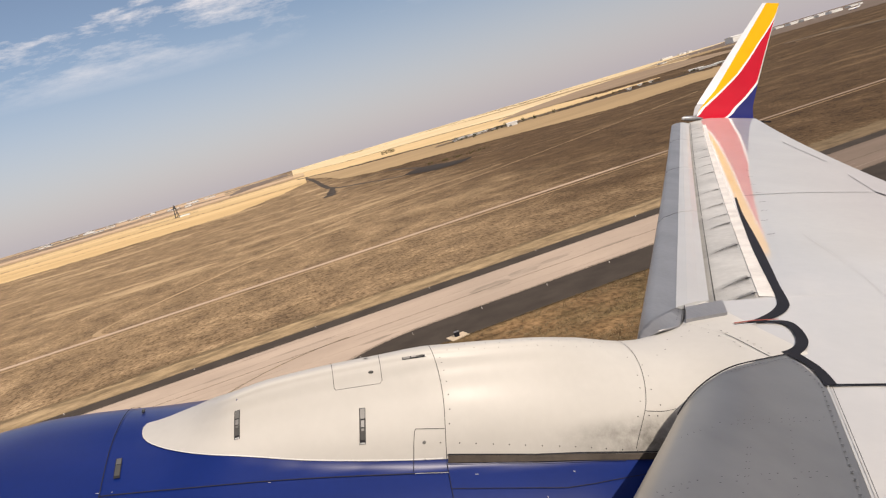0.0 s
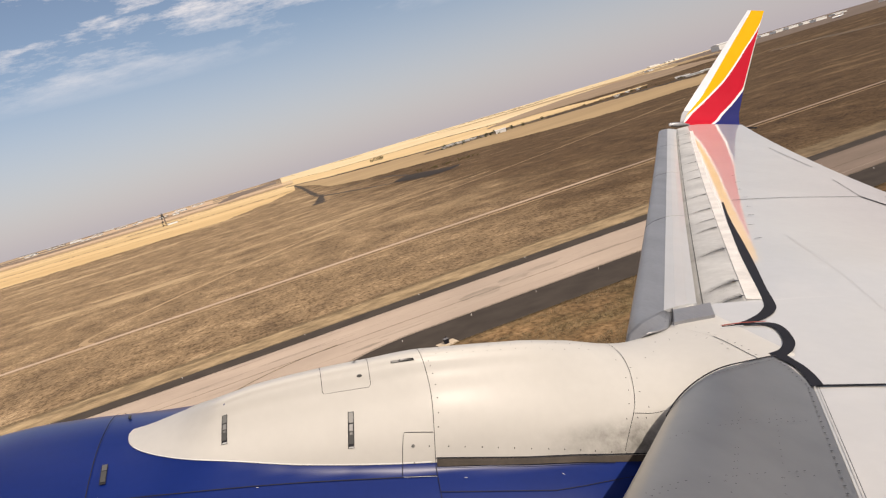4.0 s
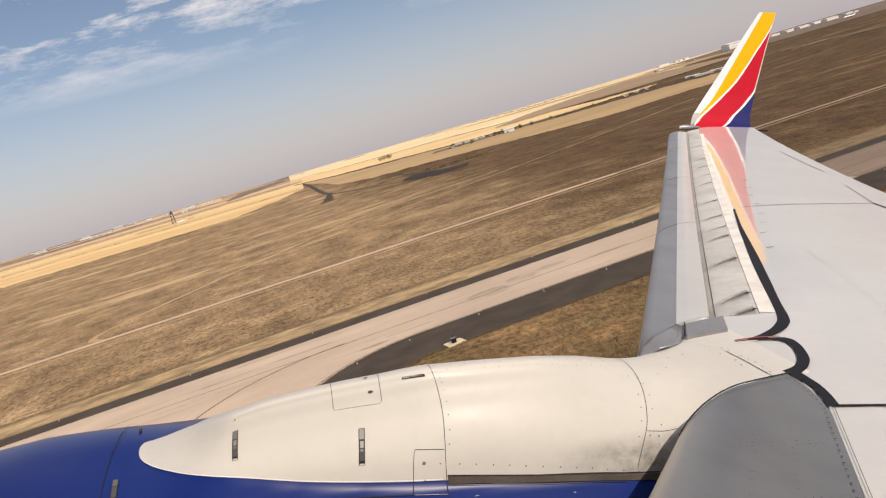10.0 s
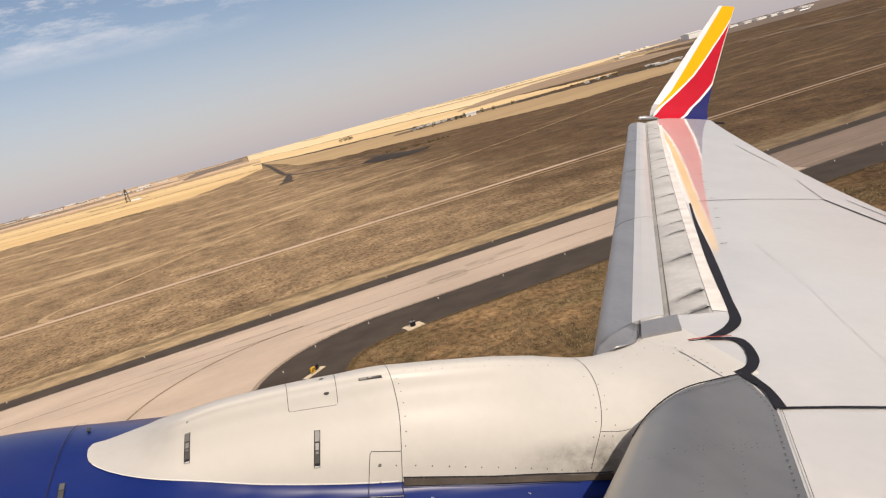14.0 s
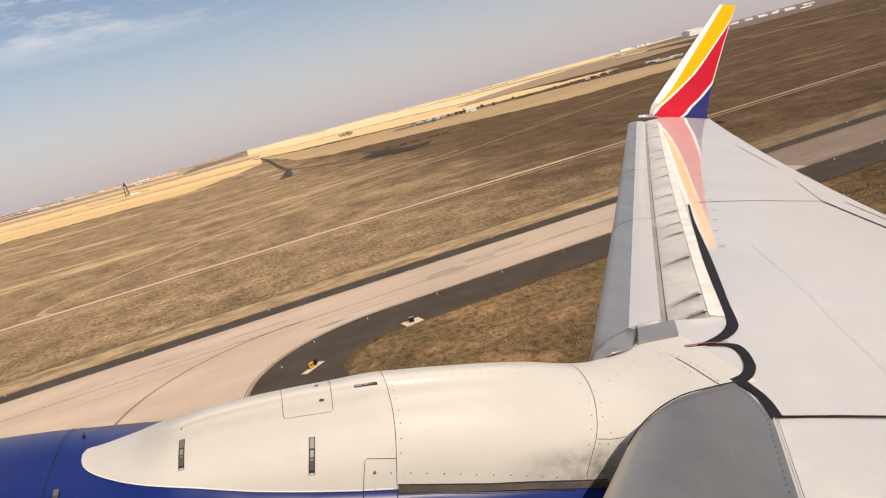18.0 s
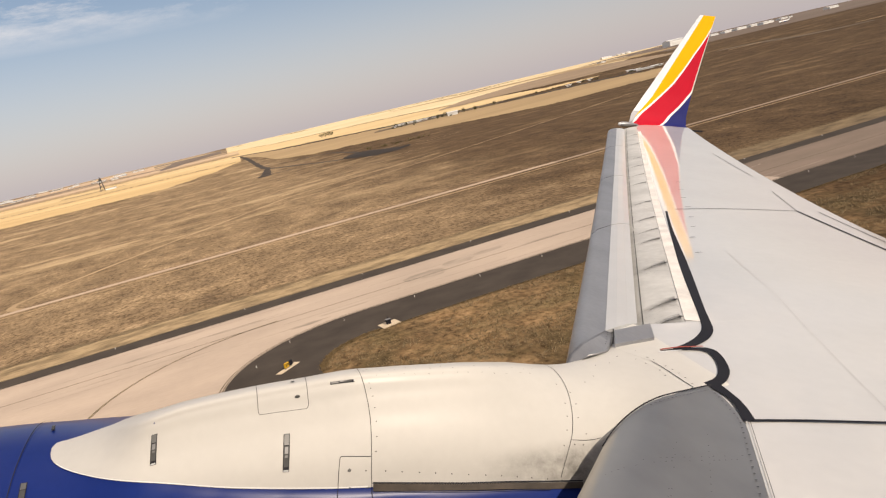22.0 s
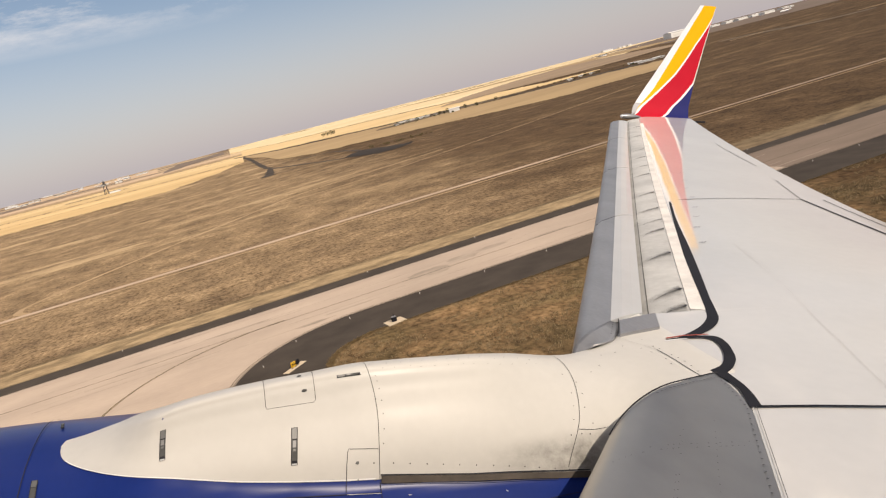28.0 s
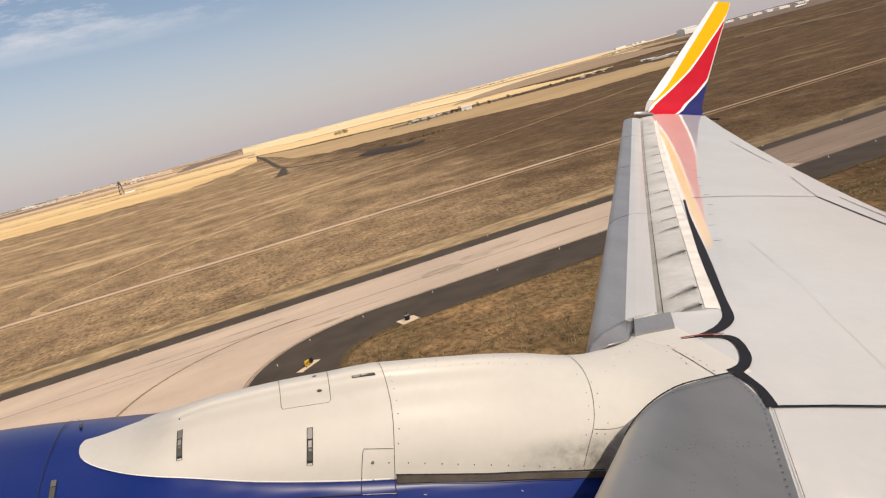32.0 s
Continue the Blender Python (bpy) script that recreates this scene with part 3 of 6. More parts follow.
# ragged weeds along the mown verge and the edges of the paving
for y_, w_ in ((202.4, 2.6), (188.7, 1.6), (204.5, 0.9)):
    for x_ in range(-240, 260, 60):
        on_land("weed_edge", [(x_, y_), (x_ + 30, y_ + 0.3), (x_ + 60, y_)], lambda u, w_=w_, x_=x_: w_ * (0.7 + 0.9 * noise.noise(Vector(((x_ + 60 * u) / 2.6, w_, 5.0)))), M_WEED, "ragged brown weeds along the mown verge", "weeds", 0.10, 1.2, "stuff")

# creek bed with its dark banks
CREEK = "dark damp creek bed winding through dry grass"
on_land("creek", [(88, 1455), (88, 1255), (84, 1076), (83, 952), (104, 891), (122, 836), (137, 774), (155, 744)], 7.5, M_CREEK, CREEK, "creek", 0.12, 4.0, grain=6.0)
on_land("creek", [(155, 748), (174, 800), (174, 890), (165, 957), (144, 969), (102, 995)], 6, M_CREEK, CREEK, "creek", 0.16, 4.0, grain=6.0)
on_land("creek", [(85, 957), (76, 872), (67, 805)], lambda u: 5 + 9 * u, M_CREEK, CREEK, "creek", 0.2, 3.0, grain=5.0)
on_land("creek", [(70, 824), (81, 821), (98, 814)], 6, M_CREEK, CREEK, "creek", 0.24, 3.0, grain=4.0)


def belt(name, rows, mat, label, lift=0.3, category="field"):
    """A field on the rising land: rows of bearing, near and far distance."""
    b0, b1 = rows[0][0], rows[-1][0]
    near, far = [(r[0], r[1]) for r in rows], [(r[0], r[2]) for r in rows]
    degs = span(b0, b1, max(3, int((b1 - b0) / 0.06)))
    vs = span(0, 1, 14)

    def f(b, t):
        d0, d1 = lerp_table(near, b), lerp_table(far, b)
        wob = 1 + 0.012 * noise.noise(Vector((b * 1.1, t * 3, len(label)))) + 0.010 * noise.noise(Vector((b * 5.0, t * 3, len(label)))) + 0.006 * noise.noise(Vector((b * 17.0, t * 5, len(label))))
        d = (d0 + (d1 - d0) * t ** 1.4) * wob
        x, y = d * math.sin(radians(b)), d * math.cos(radians(b))
        return (x, y, land(x, y) + lift)
    v, fc = grid(f, degs, vs)
    return tagged(new(name, mesh_data(name, v, [tuple(reversed(k)) for k in fc], mat, smooth=True)), label, category, kind="structure")


def far_of(y0, degs, cap=4800):
    """Distances along bearings to a straight line y = y0."""
    return [min(cap, y0 / math.cos(radians(b))) for b in degs]


belt("pond", [(10.7, 774, 784), (11.2, 758, 812), (11.8, 735, 836), (12.4, 718, 832), (13.2, 705, 810), (14.0, 699, 786), (14.7, 701, 770), (15.3, 706, 756), (16.1, 742, 750)], M_POND, "dark shallow pond beside low bushes", 0.22, "pond")
B1 = [-60, -50, -42, -35, -28, -20, -13.5, -8, -2.5, 1.5, 3.4]
near_ = far_of(1045, B1)[:-2] + [1160, 1285]
belt("wheat_field", list(zip(B1, near_, far_of(1290, B1))), M_GOLD, "bright golden stubble field beyond brown grass")
belt("wheat_field", list(zip(B1, far_of(1296, B1), far_of(1620, B1))), M_GOLD2, "golden stubble field with pale tractor lines")
belt("ploughed_field", list(zip(B1, far_of(1635, B1), far_of(1760, B1))), M_TANFIELD, "tan field behind the golden stubble")
belt("wheat_field", list(zip(B1, far_of(1766, B1), far_of(2080, B1))), M_PEACH, "peach-coloured bare field far off")
belt("ploughed_field", [(-60, 4200, 4700), (-40, 3200, 3700), (-20, 2500, 2900), (-13.5, 2290, 2600), (-6, 2350, 2550), (-2.2, 2150, 2200)], M_DARKFIELD, "dark ploughed strip far off")
belt("ploughed_field", [(-2.3, 1870, 1960), (-1.2, 1950, 3000), (2.2, 2500, 3500)], M_DARKFIELD, "dark ploughed hillside far off", 0.6)
belt("wheat_field", [(-12, 2650, 3600), (-6, 2600, 3600), (-2.6, 2250, 3400)], M_PEACH, "peach-coloured bare field far off", 0.5)
belt("wheat_field", [(3.6, 1420, 1500), (6, 1100, 1366), (8.7, 1025, 1310), (13, 1000, 1275), (17.5, 960, 1205), (23.5, 910, 1163), (28, 890, 1163), (32, 930, 1150), (36, 960, 1120)], M_TANFIELD, "dull golden grass field by the creek")
belt("wheat_field", [(2.6, 1560, 2300), (6.1, 1395, 1900), (10.5, 1330, 1800), (14.9, 1275, 1700), (20.6, 1235, 1500), (24, 1230, 1390), (27, 1240, 1320), (31, 1290, 1300)], M_GOLD2, "golden stubble field behind the farm track")
belt("wheat_field", [(2.6, 2330, 4820), (6.1, 1930, 4820), (10.5, 1840, 4820), (14.9, 1740, 4820), (20.6, 1540, 4820), (26, 1450, 4820), (31, 1500, 4820), (35, 2400, 4820), (38, 3600, 4820)], M_PALEGOLD, "pale golden wheat hill on the skyline")
belt("ploughed_field", [(15, 2900, 2960), (20.6, 2350, 2700), (27, 2250, 2700), (34, 2000, 2500), (37, 2100, 2150)], M_TANFIELD, "tan field on the far slope", 0.6)
belt("ploughed_field", [(18.8, 1385, 1400), (19.6, 1390, 1500), (20.6, 1390, 1640), (24.5, 1400, 1950), (29, 1380, 2200), (33, 1420, 1900), (37, 1500, 1540)], M_BROWNFIELD, "dull brown fallow field between golden ones", 0.9)
belt("ploughed_field", [(29, 2700, 2750), (32, 2650, 3300), (36, 1900, 3900), (40, 1800, 4820), (56, 1800, 4820)], M_DARKFIELD, "dull brown far plain near the airport", 0.4)
for y_, x0_, x1_, w_ in ((1045, -1500, 60, 2.5), (1293, -1900, 70, 3.5), (1180, -900, -120, 2.0), (1480, -1200, 60, 2.5), (1627, -2400, 80, 6.0), (1762, -2400, 90, 7.0)):
    on_land("field_border", [(x0_, y_ + 6), (x0_ * 0.6, y_ - 4), (x0_ * 0.25, y_ + 3), (x1_, y_)], w_, M_CREEK, "dark weedy border line between stubble fields", "field border", 0.7, 25.0)
on_land("scrub_strip", [(-230, 1440), (-165, 1425), (-120, 1432)], 14, M_SCRUBGROUND, "dark trodden ground round the lattice tower", "ground", 0.8)
on_land("scrub_strip", [(780, 950), (812, 890), (800, 829), (806, 790), (850, 740)], 24, M_SCRUBGROUND, "dark damp hollow in the brown plain", "ground", 0.5)
on_land("wheel_track", [(760, 905), (785, 893), (812, 893)], 7, M_TRACK, "short pale track across the brown plain", "track", 0.5)
on_land("wheel_track", [(868, 785), (880, 774), (950, 735)], 8, M_TRACK, "short pale track across the brown plain", "track", 0.5)
on_land("scrub_strip", [(280, 1150), (330, 1128), (420, 1120), (470, 1090)], 34, M_SCRUBGROUND, "dark trodden ground round the farmhouses", "ground", 0.8)
belt("farm_track", [(2.8, 1520, 1560), (6.1, 1366, 1392), (10.5, 1312, 1328), (14.9, 1256, 1272), (20.6, 1205, 1232), (26, 1163, 1190), (34, 1150, 1175)], M_CREEK, "dark farm track with scrub along it", 0.35, "track")


# ---- the airliner ----
plane = tagged(new("airliner"), "twin-engine airliner with white wing, blue engine cowl and striped winglet", "airplane")
plane.matrix_world = A


def flex(y):
    """Height of the wing's upper skin along the span, bent upward by lift."""
    d = y - 3.24
    return -0.87 + (0.096 * d + 0.00445 * d * d if d > 0 else 0.10 * d)


def x_duct(y):
    return 2.48 + 0.555 * (y - 3.59)


def skin(x, y):
    a = max(0.0, x - x_duct(y))
    return flex(y) + 0.045 * (1 - math.exp(-a / 0.45)) * smoothstep(3.3, 4.2, y) - 0.035 * max(0.0, a - 0.3)


NOSE_IN = [(0.0, 0.0), (0.2, 0.62), (1.73, 1.55), (2.41, 1.96), (2.73, 2.02), (2.80, 2.0), (3.57, 2.0), (3.60, 2.485)]
X_TE = [(0.0, 5.6), (4.2, 5.75), (6.48, 6.61), (8.40, 7.43), (10.5, 8.35), (15.33, 10.38)]


def x_front(y):
    return lerp_table(NOSE_IN, y) if y < 3.6 else x_duct(y)


def build_wing():
    ys = [0.1, 0.6, 1.2, 1.73, 2.1, 2.41, 2.60, 2.73, 2.80, 3.0, 3.2, 3.4, 3.57, 3.60] + span(3.9, 15.35, 40)
    us = [0, 0.02, 0.05, 0.1, 0.2, 0.35, 0.5, 0.65, 0.8, 0.9, 1.0]
    verts, faces = [], []
    for y in ys:
        x0, x1 = x_front(y), lerp_table(X_TE, y)
        th = 0.62 - 0.030 * y
        for u in us:
            x = x0 + (x1 - x0) * u
            verts.append((x, y, skin(x, y)))
        for u in reversed(us[:-1]):
            x = x0 + (x1 - x0) * u
            verts.append((x, y, skin(x, y) - th * (1 - u) ** 0.7 * (0.35 + 0.65 * smoothstep(-0.1, 0.25, u))))
    m = len(us) * 2 - 1
    for i in range(len(ys) - 1):
        for k in range(m):
            a, b = i * m + k, i * m + (k + 1) % m
            faces.append((a, b, b + m, a + m))
    faces.append(tuple(range(m)))
    faces.append(tuple(reversed(range((len(ys) - 1) * m, len(ys) * m))))
    me = mesh_data("wing", verts, faces, M_WING)
    for p in me.polygons:
        p.use_smooth = p.normal.z > 0.8
    for e in me.edges:
        e.use_edge_sharp = all(me.vertices[k].co.y < 4.4 and abs(me.vertices[k].co.x - x_front(me.vertices[k].co.y)) < 0.002 for k in e.vertices)
    return part_of("wing", me, plane, "pale grey painted wing upper skin bent up by lift")


wing = build_wing()


def ribbon(name, pts, width, mat, parent, lift=0.004, label="", f=skin):
    """A painted or sealed strip lying on a surface z = f(x, y), along a line of (x, y) points."""
    P = []
    if len(pts) > 3:
        for _ in range(2):
            cut = [pts[0]]
            for (ax, ay), (bx, by) in zip(pts, pts[1:]):
                cut += [(0.75 * ax + 0.25 * bx, 0.75 * ay + 0.25 * by), (0.25 * ax + 0.75 * bx, 0.25 * ay + 0.75 * by)]
            pts = cut + [pts[-1]]
    for (ax, ay), (bx, by) in zip(pts, pts[1:]):
        n = max(1, int(math.hypot(bx - ax, by - ay) / 0.25))
        P += [Vector((ax + (bx - ax) * k / n, ay + (by - ay) * k / n)) for k in range(n)]
    P.append(Vector(pts[-1]))
    verts, faces = [], []
    for i, p in enumerate(P):
        t = (P[min(i + 1, len(P) - 1)] - P[max(i - 1, 0)]).normalized()
        w = width(i / (len(P) - 1)) if callable(width) else width
        nrm = Vector((-t.y, t.x)) * w / 2
        for s in (1, -1):
            q = p + nrm * s
            verts.append((q.x, q.y, f(q.x, q.y) + lift))
    for i in range(len(P) - 1):
        faces.append((2 * i, 2 * i + 1, 2 * i + 3, 2 * i + 2))
    me = mesh_data(name, verts, faces, mat)
    ob = part_of(name, me, parent, label)
    return ob


def build_slats():
    """The extended leading-edge slats: bare rounded nose and painted top, in four lengths."""
    cuts = [3.60, 6.35, 9.30, 12.30, 14.66]
    for a, b in zip(cuts, cuts[1:]):
        ys = span(a, b - 0.02, 12)
        lay = lambda y, r: (x_duct(y + 0.90 * (r[0] + 0.31)) + r[0], y + 0.90 * (r[0] + 0.31), flex(y) + r[1])
        rel = [(-0.44, -0.30), (-0.59, -0.27), (-0.68, -0.19), (-0.712, -0.115), (-0.695, -0.06), (-0.64, -0.02), (-0.56, 0.0), (-0.505, 0.012)]
        v, f = grid(lambda y, i: lay(y, rel[int(i)]), ys, range(len(rel)))
        n_ = len(rel)
        m_ = len(v)
        v = v + v[:n_] + v[-n_:]
        f = f + [tuple(range(m_, m_ + n_)), tuple(reversed(range(m_ + n_, m_ + 2 * n_)))]
        body = part_of("slat_nose", mesh_data("slat_nose", v, f, [M_SLATMETAL, M_SLATEND], [0] * (len(f) - 2) + [1, 1], smooth=True), plane, "bare metal slat leading edge")
        top = [(-0.505, 0.012), (-0.44, 0.017), (-0.37, 0.014), (-0.31, 0.004)]
        v, f = grid(lambda y, i: lay(y, top[int(i)]), ys, range(len(top)), 0.02)
        part_of("slat_top", mesh_data("slat_top", v, f, M_SLAT), plane, "grey painted slat top")


build_slats()


def build_fixed_nose():
    prof = [(0.0, -0.003), (-0.06, -0.010), (-0.14, -0.024), (-0.22, -0.042), (-0.30, -0.068), (-0.38, -0.13), (-0.42, -0.26)]
    v, f = grid(lambda y, i: (x_duct(y) + prof[int(i)][0], y, flex(y) + prof[int(i)][1]), span(3.60, 15.2, 40), range(len(prof)))
    part_of("fixed_leading_edge", mesh_data("fixed_leading_edge", v, f, M_DUCT, smooth=True), plane, "sooty grey fixed leading edge behind the slat")


build_fixed_nose()


def inboard_nose(y, s):
    xl = 1.31 + 0.84 * (y - 2.42)
    xb = lerp_table([(0.1, 0.56), (1.73, 1.55), (2.41, 1.96), (2.73, 2.04), (2.9, 2.06)], y)
    if s < 0:
        return (xl + 0.10 - 0.10 * math.cos(s * 1.2), y, flex(y) - 0.15 + 0.22 * s)
    a = min(1.0, s / 0.5)
    return (xl + (xb - xl) * s, y, flex(y) - 0.15 * (1 - math.sqrt(max(0, 1 - (1 - a) ** 2))) + 0.006)


def build_inboard_nose():
    """Unpainted rounded leading edge between engine and body."""
    def f(t, s):
        top = 2.43 + 0.31 * max(0, s) ** 0.36
        return inboard_nose(0.15 + (top - 0.15) * t, s)
    v, fc = grid(f, span(0, 1, 26), [-1.2, -0.8, -0.4, -0.15, 0, 0.01, 0.025, 0.05, 0.09, 0.14, 0.2, 0.28, 0.36, 0.45, 0.55, 0.65, 0.75, 0.85, 0.93, 1.0])
    part_of("inboard_leading_edge", mesh_data("inboard_leading_edge", v, fc, M_METAL, smooth=True), plane, "bare riveted metal leading edge beside the engine")


build_inboard_nose()

# engine cowl: radius by station and angle from the top
NAC_Y, NAC_Z = 3.15, -2.13
NAC_R = [(-1.66, 0.80), (-1.55, 0.90), (-1.36, 0.955), (-1.22, 0.985), (-1.07, 1.010), (-0.76, 1.027), (-0.43, 1.03), (1.0, 1.03), (1.6, 0.99), (2.4, 0.86), (3.0, 0.72)]
HUMP = [(-0.47, 0.0), (-0.40, 0.012), (-0.17, 0.065), (0.12, 0.110), (0.34, 0.135), (0.58, 0.163), (0.85, 0.168), (1.15, 0.168), (1.6, 0.185), (2.0, 0.24), (2.4, 0.24)]


def bump_shape(deg, edge):
    return max(0.0, 1 - (abs(deg) / edge) ** 2.4)


def cowl_r(x, deg):
    return smooth_table(NAC_R, x) + smooth_table(HUMP, x) * bump_shape(deg, max(12.0, smooth_table(WHITE_LOW, x) + 0.6))


# the strut fairing stands proud of the round cowl and leans toward the cabin, by angle from the top
PROUD = [(-75, 0), (-35, 0.15), (-12, 0.36), (-6, 0.42), (-3, 0.41), (1.8, 0.336), (7.9, 0.234), (14.6, 0.145), (21.9, 0.085), (30, 0.035), (42, 0)]
CREST = [(-0.66, 0.0), (-0.2, 0.015), (0.4, 0.015), (0.65, 0.010), (1.0, 0.011), (1.3, 0.016), (1.6, 0.0)]


def cowl(x, deg, lift=0.0):
    r = cowl_r(x, deg) + lift
    a = radians(deg)
    m = smooth_table(PROUD, deg) * smoothstep(-0.66, -0.30, x) * (1 - smoothstep(1.0, 1.9, x)) if -75 < deg < 42 else 0.0
    up = lerp_table(CREST, x) * (1 - smoothstep(-4, 9, deg)) * smoothstep(-75, -40, deg)
    return (x * (1 - 0.32 * m), NAC_Y - r * math.sin(a) - 0.95 * m, NAC_Z + r * math.cos(a) + 0.306 * m + up)


WHITE_LOW = [(-0.655, 6.5), (-0.65, 9.0), (-0.635, 11.6), (-0.6, 14.0), (-0.535, 16.3), (-0.441, 18.3), (-0.254, 20.7), (0.021, 24.1), (0.385, 26.6), (0.513, 27.1), (1.223, 30.2), (2.2, 34)]
WHITE_HIGH = [(-0.655, 6.5), (-0.645, 4.2), (-0.61, 3.0), (-0.573, 1.4), (-0.495, -3.6), (-0.414, -10), (-0.25, -20), (0.02, -26), (0.376, -28.8), (0.5, -29.4), (1.2, -31.8), (2.2, -34)]
OUTER_EDGE = [(1.4, 3.08), (1.53, 3.13), (1.65, 3.19), (1.80, 3.235), (1.87, 3.32), (1.96, 3.50), (2.1, 3.75)]
ROOT_EDGE = [(1.30, 2.40), (1.34, 2.43), (1.53, 2.585), (1.75, 2.665), (2.04, 2.735), (2.3, 2.76)]


def fairing_at(x, deg, lift=0.004):
    """The white crown field; behind the engine it rises to meet the wing's skin."""
    p = cowl(x, deg, lift)
    if x < 1.35:
        return p
    edge, crest = lerp_table(ROOT_EDGE, x), lerp_table(OUTER_EDGE, x)
    w = smoothstep(1.42, 1.90, x) * smoothstep(edge - 0.08, edge + 0.01, p[1]) * (1 - smoothstep(crest - 0.03, crest + 0.12, p[1]))
    return (p[0], p[1], p[2] + (max(p[2], skin(p[0], p[1]) + lift + 0.003) - p[2]) * w)


def build_cowl():
    xs = span(-1.66, -0.62, 20) + span(-0.60, 0.5, 60) + span(0.53, 2.3, 50)
    angles = span(-180, 180, 181)
    v, f, ids = [], [], []
    for x in xs:
        for d in angles[:-1]:
            v.append(cowl(x, d))
    n = len(angles) - 1
    for i in range(len(xs) - 1):
        for k in range(n):
            f.append((i * n + k, i * n + (k + 1) % n, (i + 1) * n + (k + 1) % n, (i + 1) * n + k))
    return part_of("engine_cowl", mesh_data("engine_cowl", v, [tuple(reversed(q)) for q in f], M_BLUE, smooth=True), plane, "glossy dark blue engine cowl")


engine = build_cowl()


def build_white_field():
    """White paint field on the crown of the cowl and the strut fairing behind it."""
    xs = [-0.655 + 1.0 * t ** 2.6 for t in span(0, 1, 60)] + span(0.38, 2.14, 60)
    def f(x, t):
        a, b = smooth_table(WHITE_HIGH, x), smooth_table(WHITE_LOW, x)
        if x > 1.3:
            k = smoothstep(1.3, 1.8, x)
            a, b = a - 4 * k, b + 4 * k
        return fairing_at(x, a + (b - a) * t)
    v, fc = grid(f, xs, span(0, 1, 61))
    return part_of("strut_fairing", mesh_data("strut_fairing", v, fc, M_WHITE, smooth=True), plane, "cream white fairing over the engine")


fairing = build_white_field()


def build_winglet():
    lead = [(0.0, 8.90), (0.12, 9.10), (0.36, 9.66), (0.64, 10.29), (1.0, 11.11)]
    trail = [(0.0, 10.37), (0.15, 10.54), (0.34, 10.76), (0.68, 11.15), (1.0, 11.54)]
    out = [(0.0, 15.33), (0.05, 15.52), (0.12, 15.66), (0.3, 15.82), (1.0, 16.25)]
    high = [(0.0, 0.93), (0.05, 0.99), (0.12, 1.22), (1.0, 3.74)]
    u1 = [(0.0, 0.0), (0.05, 0.0), (0.12, 0.10), (0.25, 0.27), (0.40, 0.46), (0.66, 0.68), (0.80, 0.86), (0.91, 1.0), (1.0, 1.0)]
    u2 = [(0.0, 0.38), (0.07, 0.60), (0.20, 0.81), (0.34, 1.0), (1.0, 1.0)]
    vs = span(0, 1, 41)
    w = 0.028

    def cols(v):
        a, b = lerp_table(u1, v), lerp_table(u2, v)
        e = min(0.13 + 0.05 * v, 0.48 * a)
        return [-0.055, e, min(1, max(e, a - w)), min(1, a + w * (a > 0)), max(min(1, a + w), b - w), min(1, b + w), 1]
    verts, faces, ids = [], [], []
    for side in (0, 1):
        base = len(verts)
        for v in vs:
            for u in cols(v):
                x = lerp_table(lead, v) * (1 - u) + lerp_table(trail, v) * u
                th = 0.10 * (1 - 0.6 * v) * math.sqrt(max(0, u)) * (1 - u) * 2.0
                verts.append((x, lerp_table(out, v) + (th if side else 0), lerp_table(high, v)))
        for i in range(len(vs) - 1):
            for k in range(6):
                q = (base + i * 7 + k, base + i * 7 + k + 1, base + (i + 1) * 7 + k + 1, base + (i + 1) * 7 + k)
                faces.append(q if side else tuple(reversed(q)))
                ids.append((5 if vs[i] < 0.13 else 4, 0, 1, 2, 1, 3)[k])
    me = mesh_data("winglet", verts, faces, [M_YELLOW, M_STRIPE, M_RED, M_NAVY, M_POLISH, M_SLATMETAL], ids, smooth=True)
    return part_of("winglet", me, plane, "blended winglet striped yellow, red and blue")


winglet = build_winglet()


def build_body():
    """Plain cabin tube round the camera, with the one window it looks through."""
    cy, cz = -1.78, -0.25
    hull = [(-14.5, 0.15, -0.7), (-14.0, 0.7, -0.6), (-12.6, 1.35, -0.3), (-10.5, 1.80, -0.05), (-8.5, 1.88, 0), (-4, 1.88, 0), (-1, 1.88, 0), (-0.16, 1.88, 0), (0.22, 1.88, 0), (1, 1.88, 0), (6, 1.88, 0), (11, 1.88, 0), (15, 1.5, 0.35), (19, 0.85, 0.85), (22.5, 0.25, 1.25)]
    degs = [d for d in range(-180, 180, 6)]
    verts, faces = [], []
    for skin_in in (0.0, 0.03):
        for x, r, up in hull:
            for d in degs:
                verts.append((x, cy + (r - skin_in) * math.cos(radians(d)), cz + up + (r - skin_in) * math.sin(radians(d))))
    n, off = len(degs), len(hull) * len(degs)
    for i in range(len(hull) - 1):
        for k in range(n):
            hole = hull[i][0] == -0.16 and degs[k] in (0, 6)
            q = (i * n + k, i * n + (k + 1) % n, (i + 1) * n + (k + 1) % n, (i + 1) * n + k)
            if not hole:
                faces.append(q)
                faces.append(tuple(reversed([t + off for t in q])))
            elif degs[k] == 0:
                for a, b in ((0, 3), ):
                    faces.append((q[a], q[b], q[b] + off, q[a] + off))
    faces.append(tuple(reversed(range(n))))
    faces.append(tuple(range((len(hull) - 1) * n, len(hull) * n)))
    me = mesh_data("fuselage", verts, faces, M_WHITE, smooth=True)
    return part_of("fuselage", me, plane, "plain painted cabin body with an open window")


body = build_body()

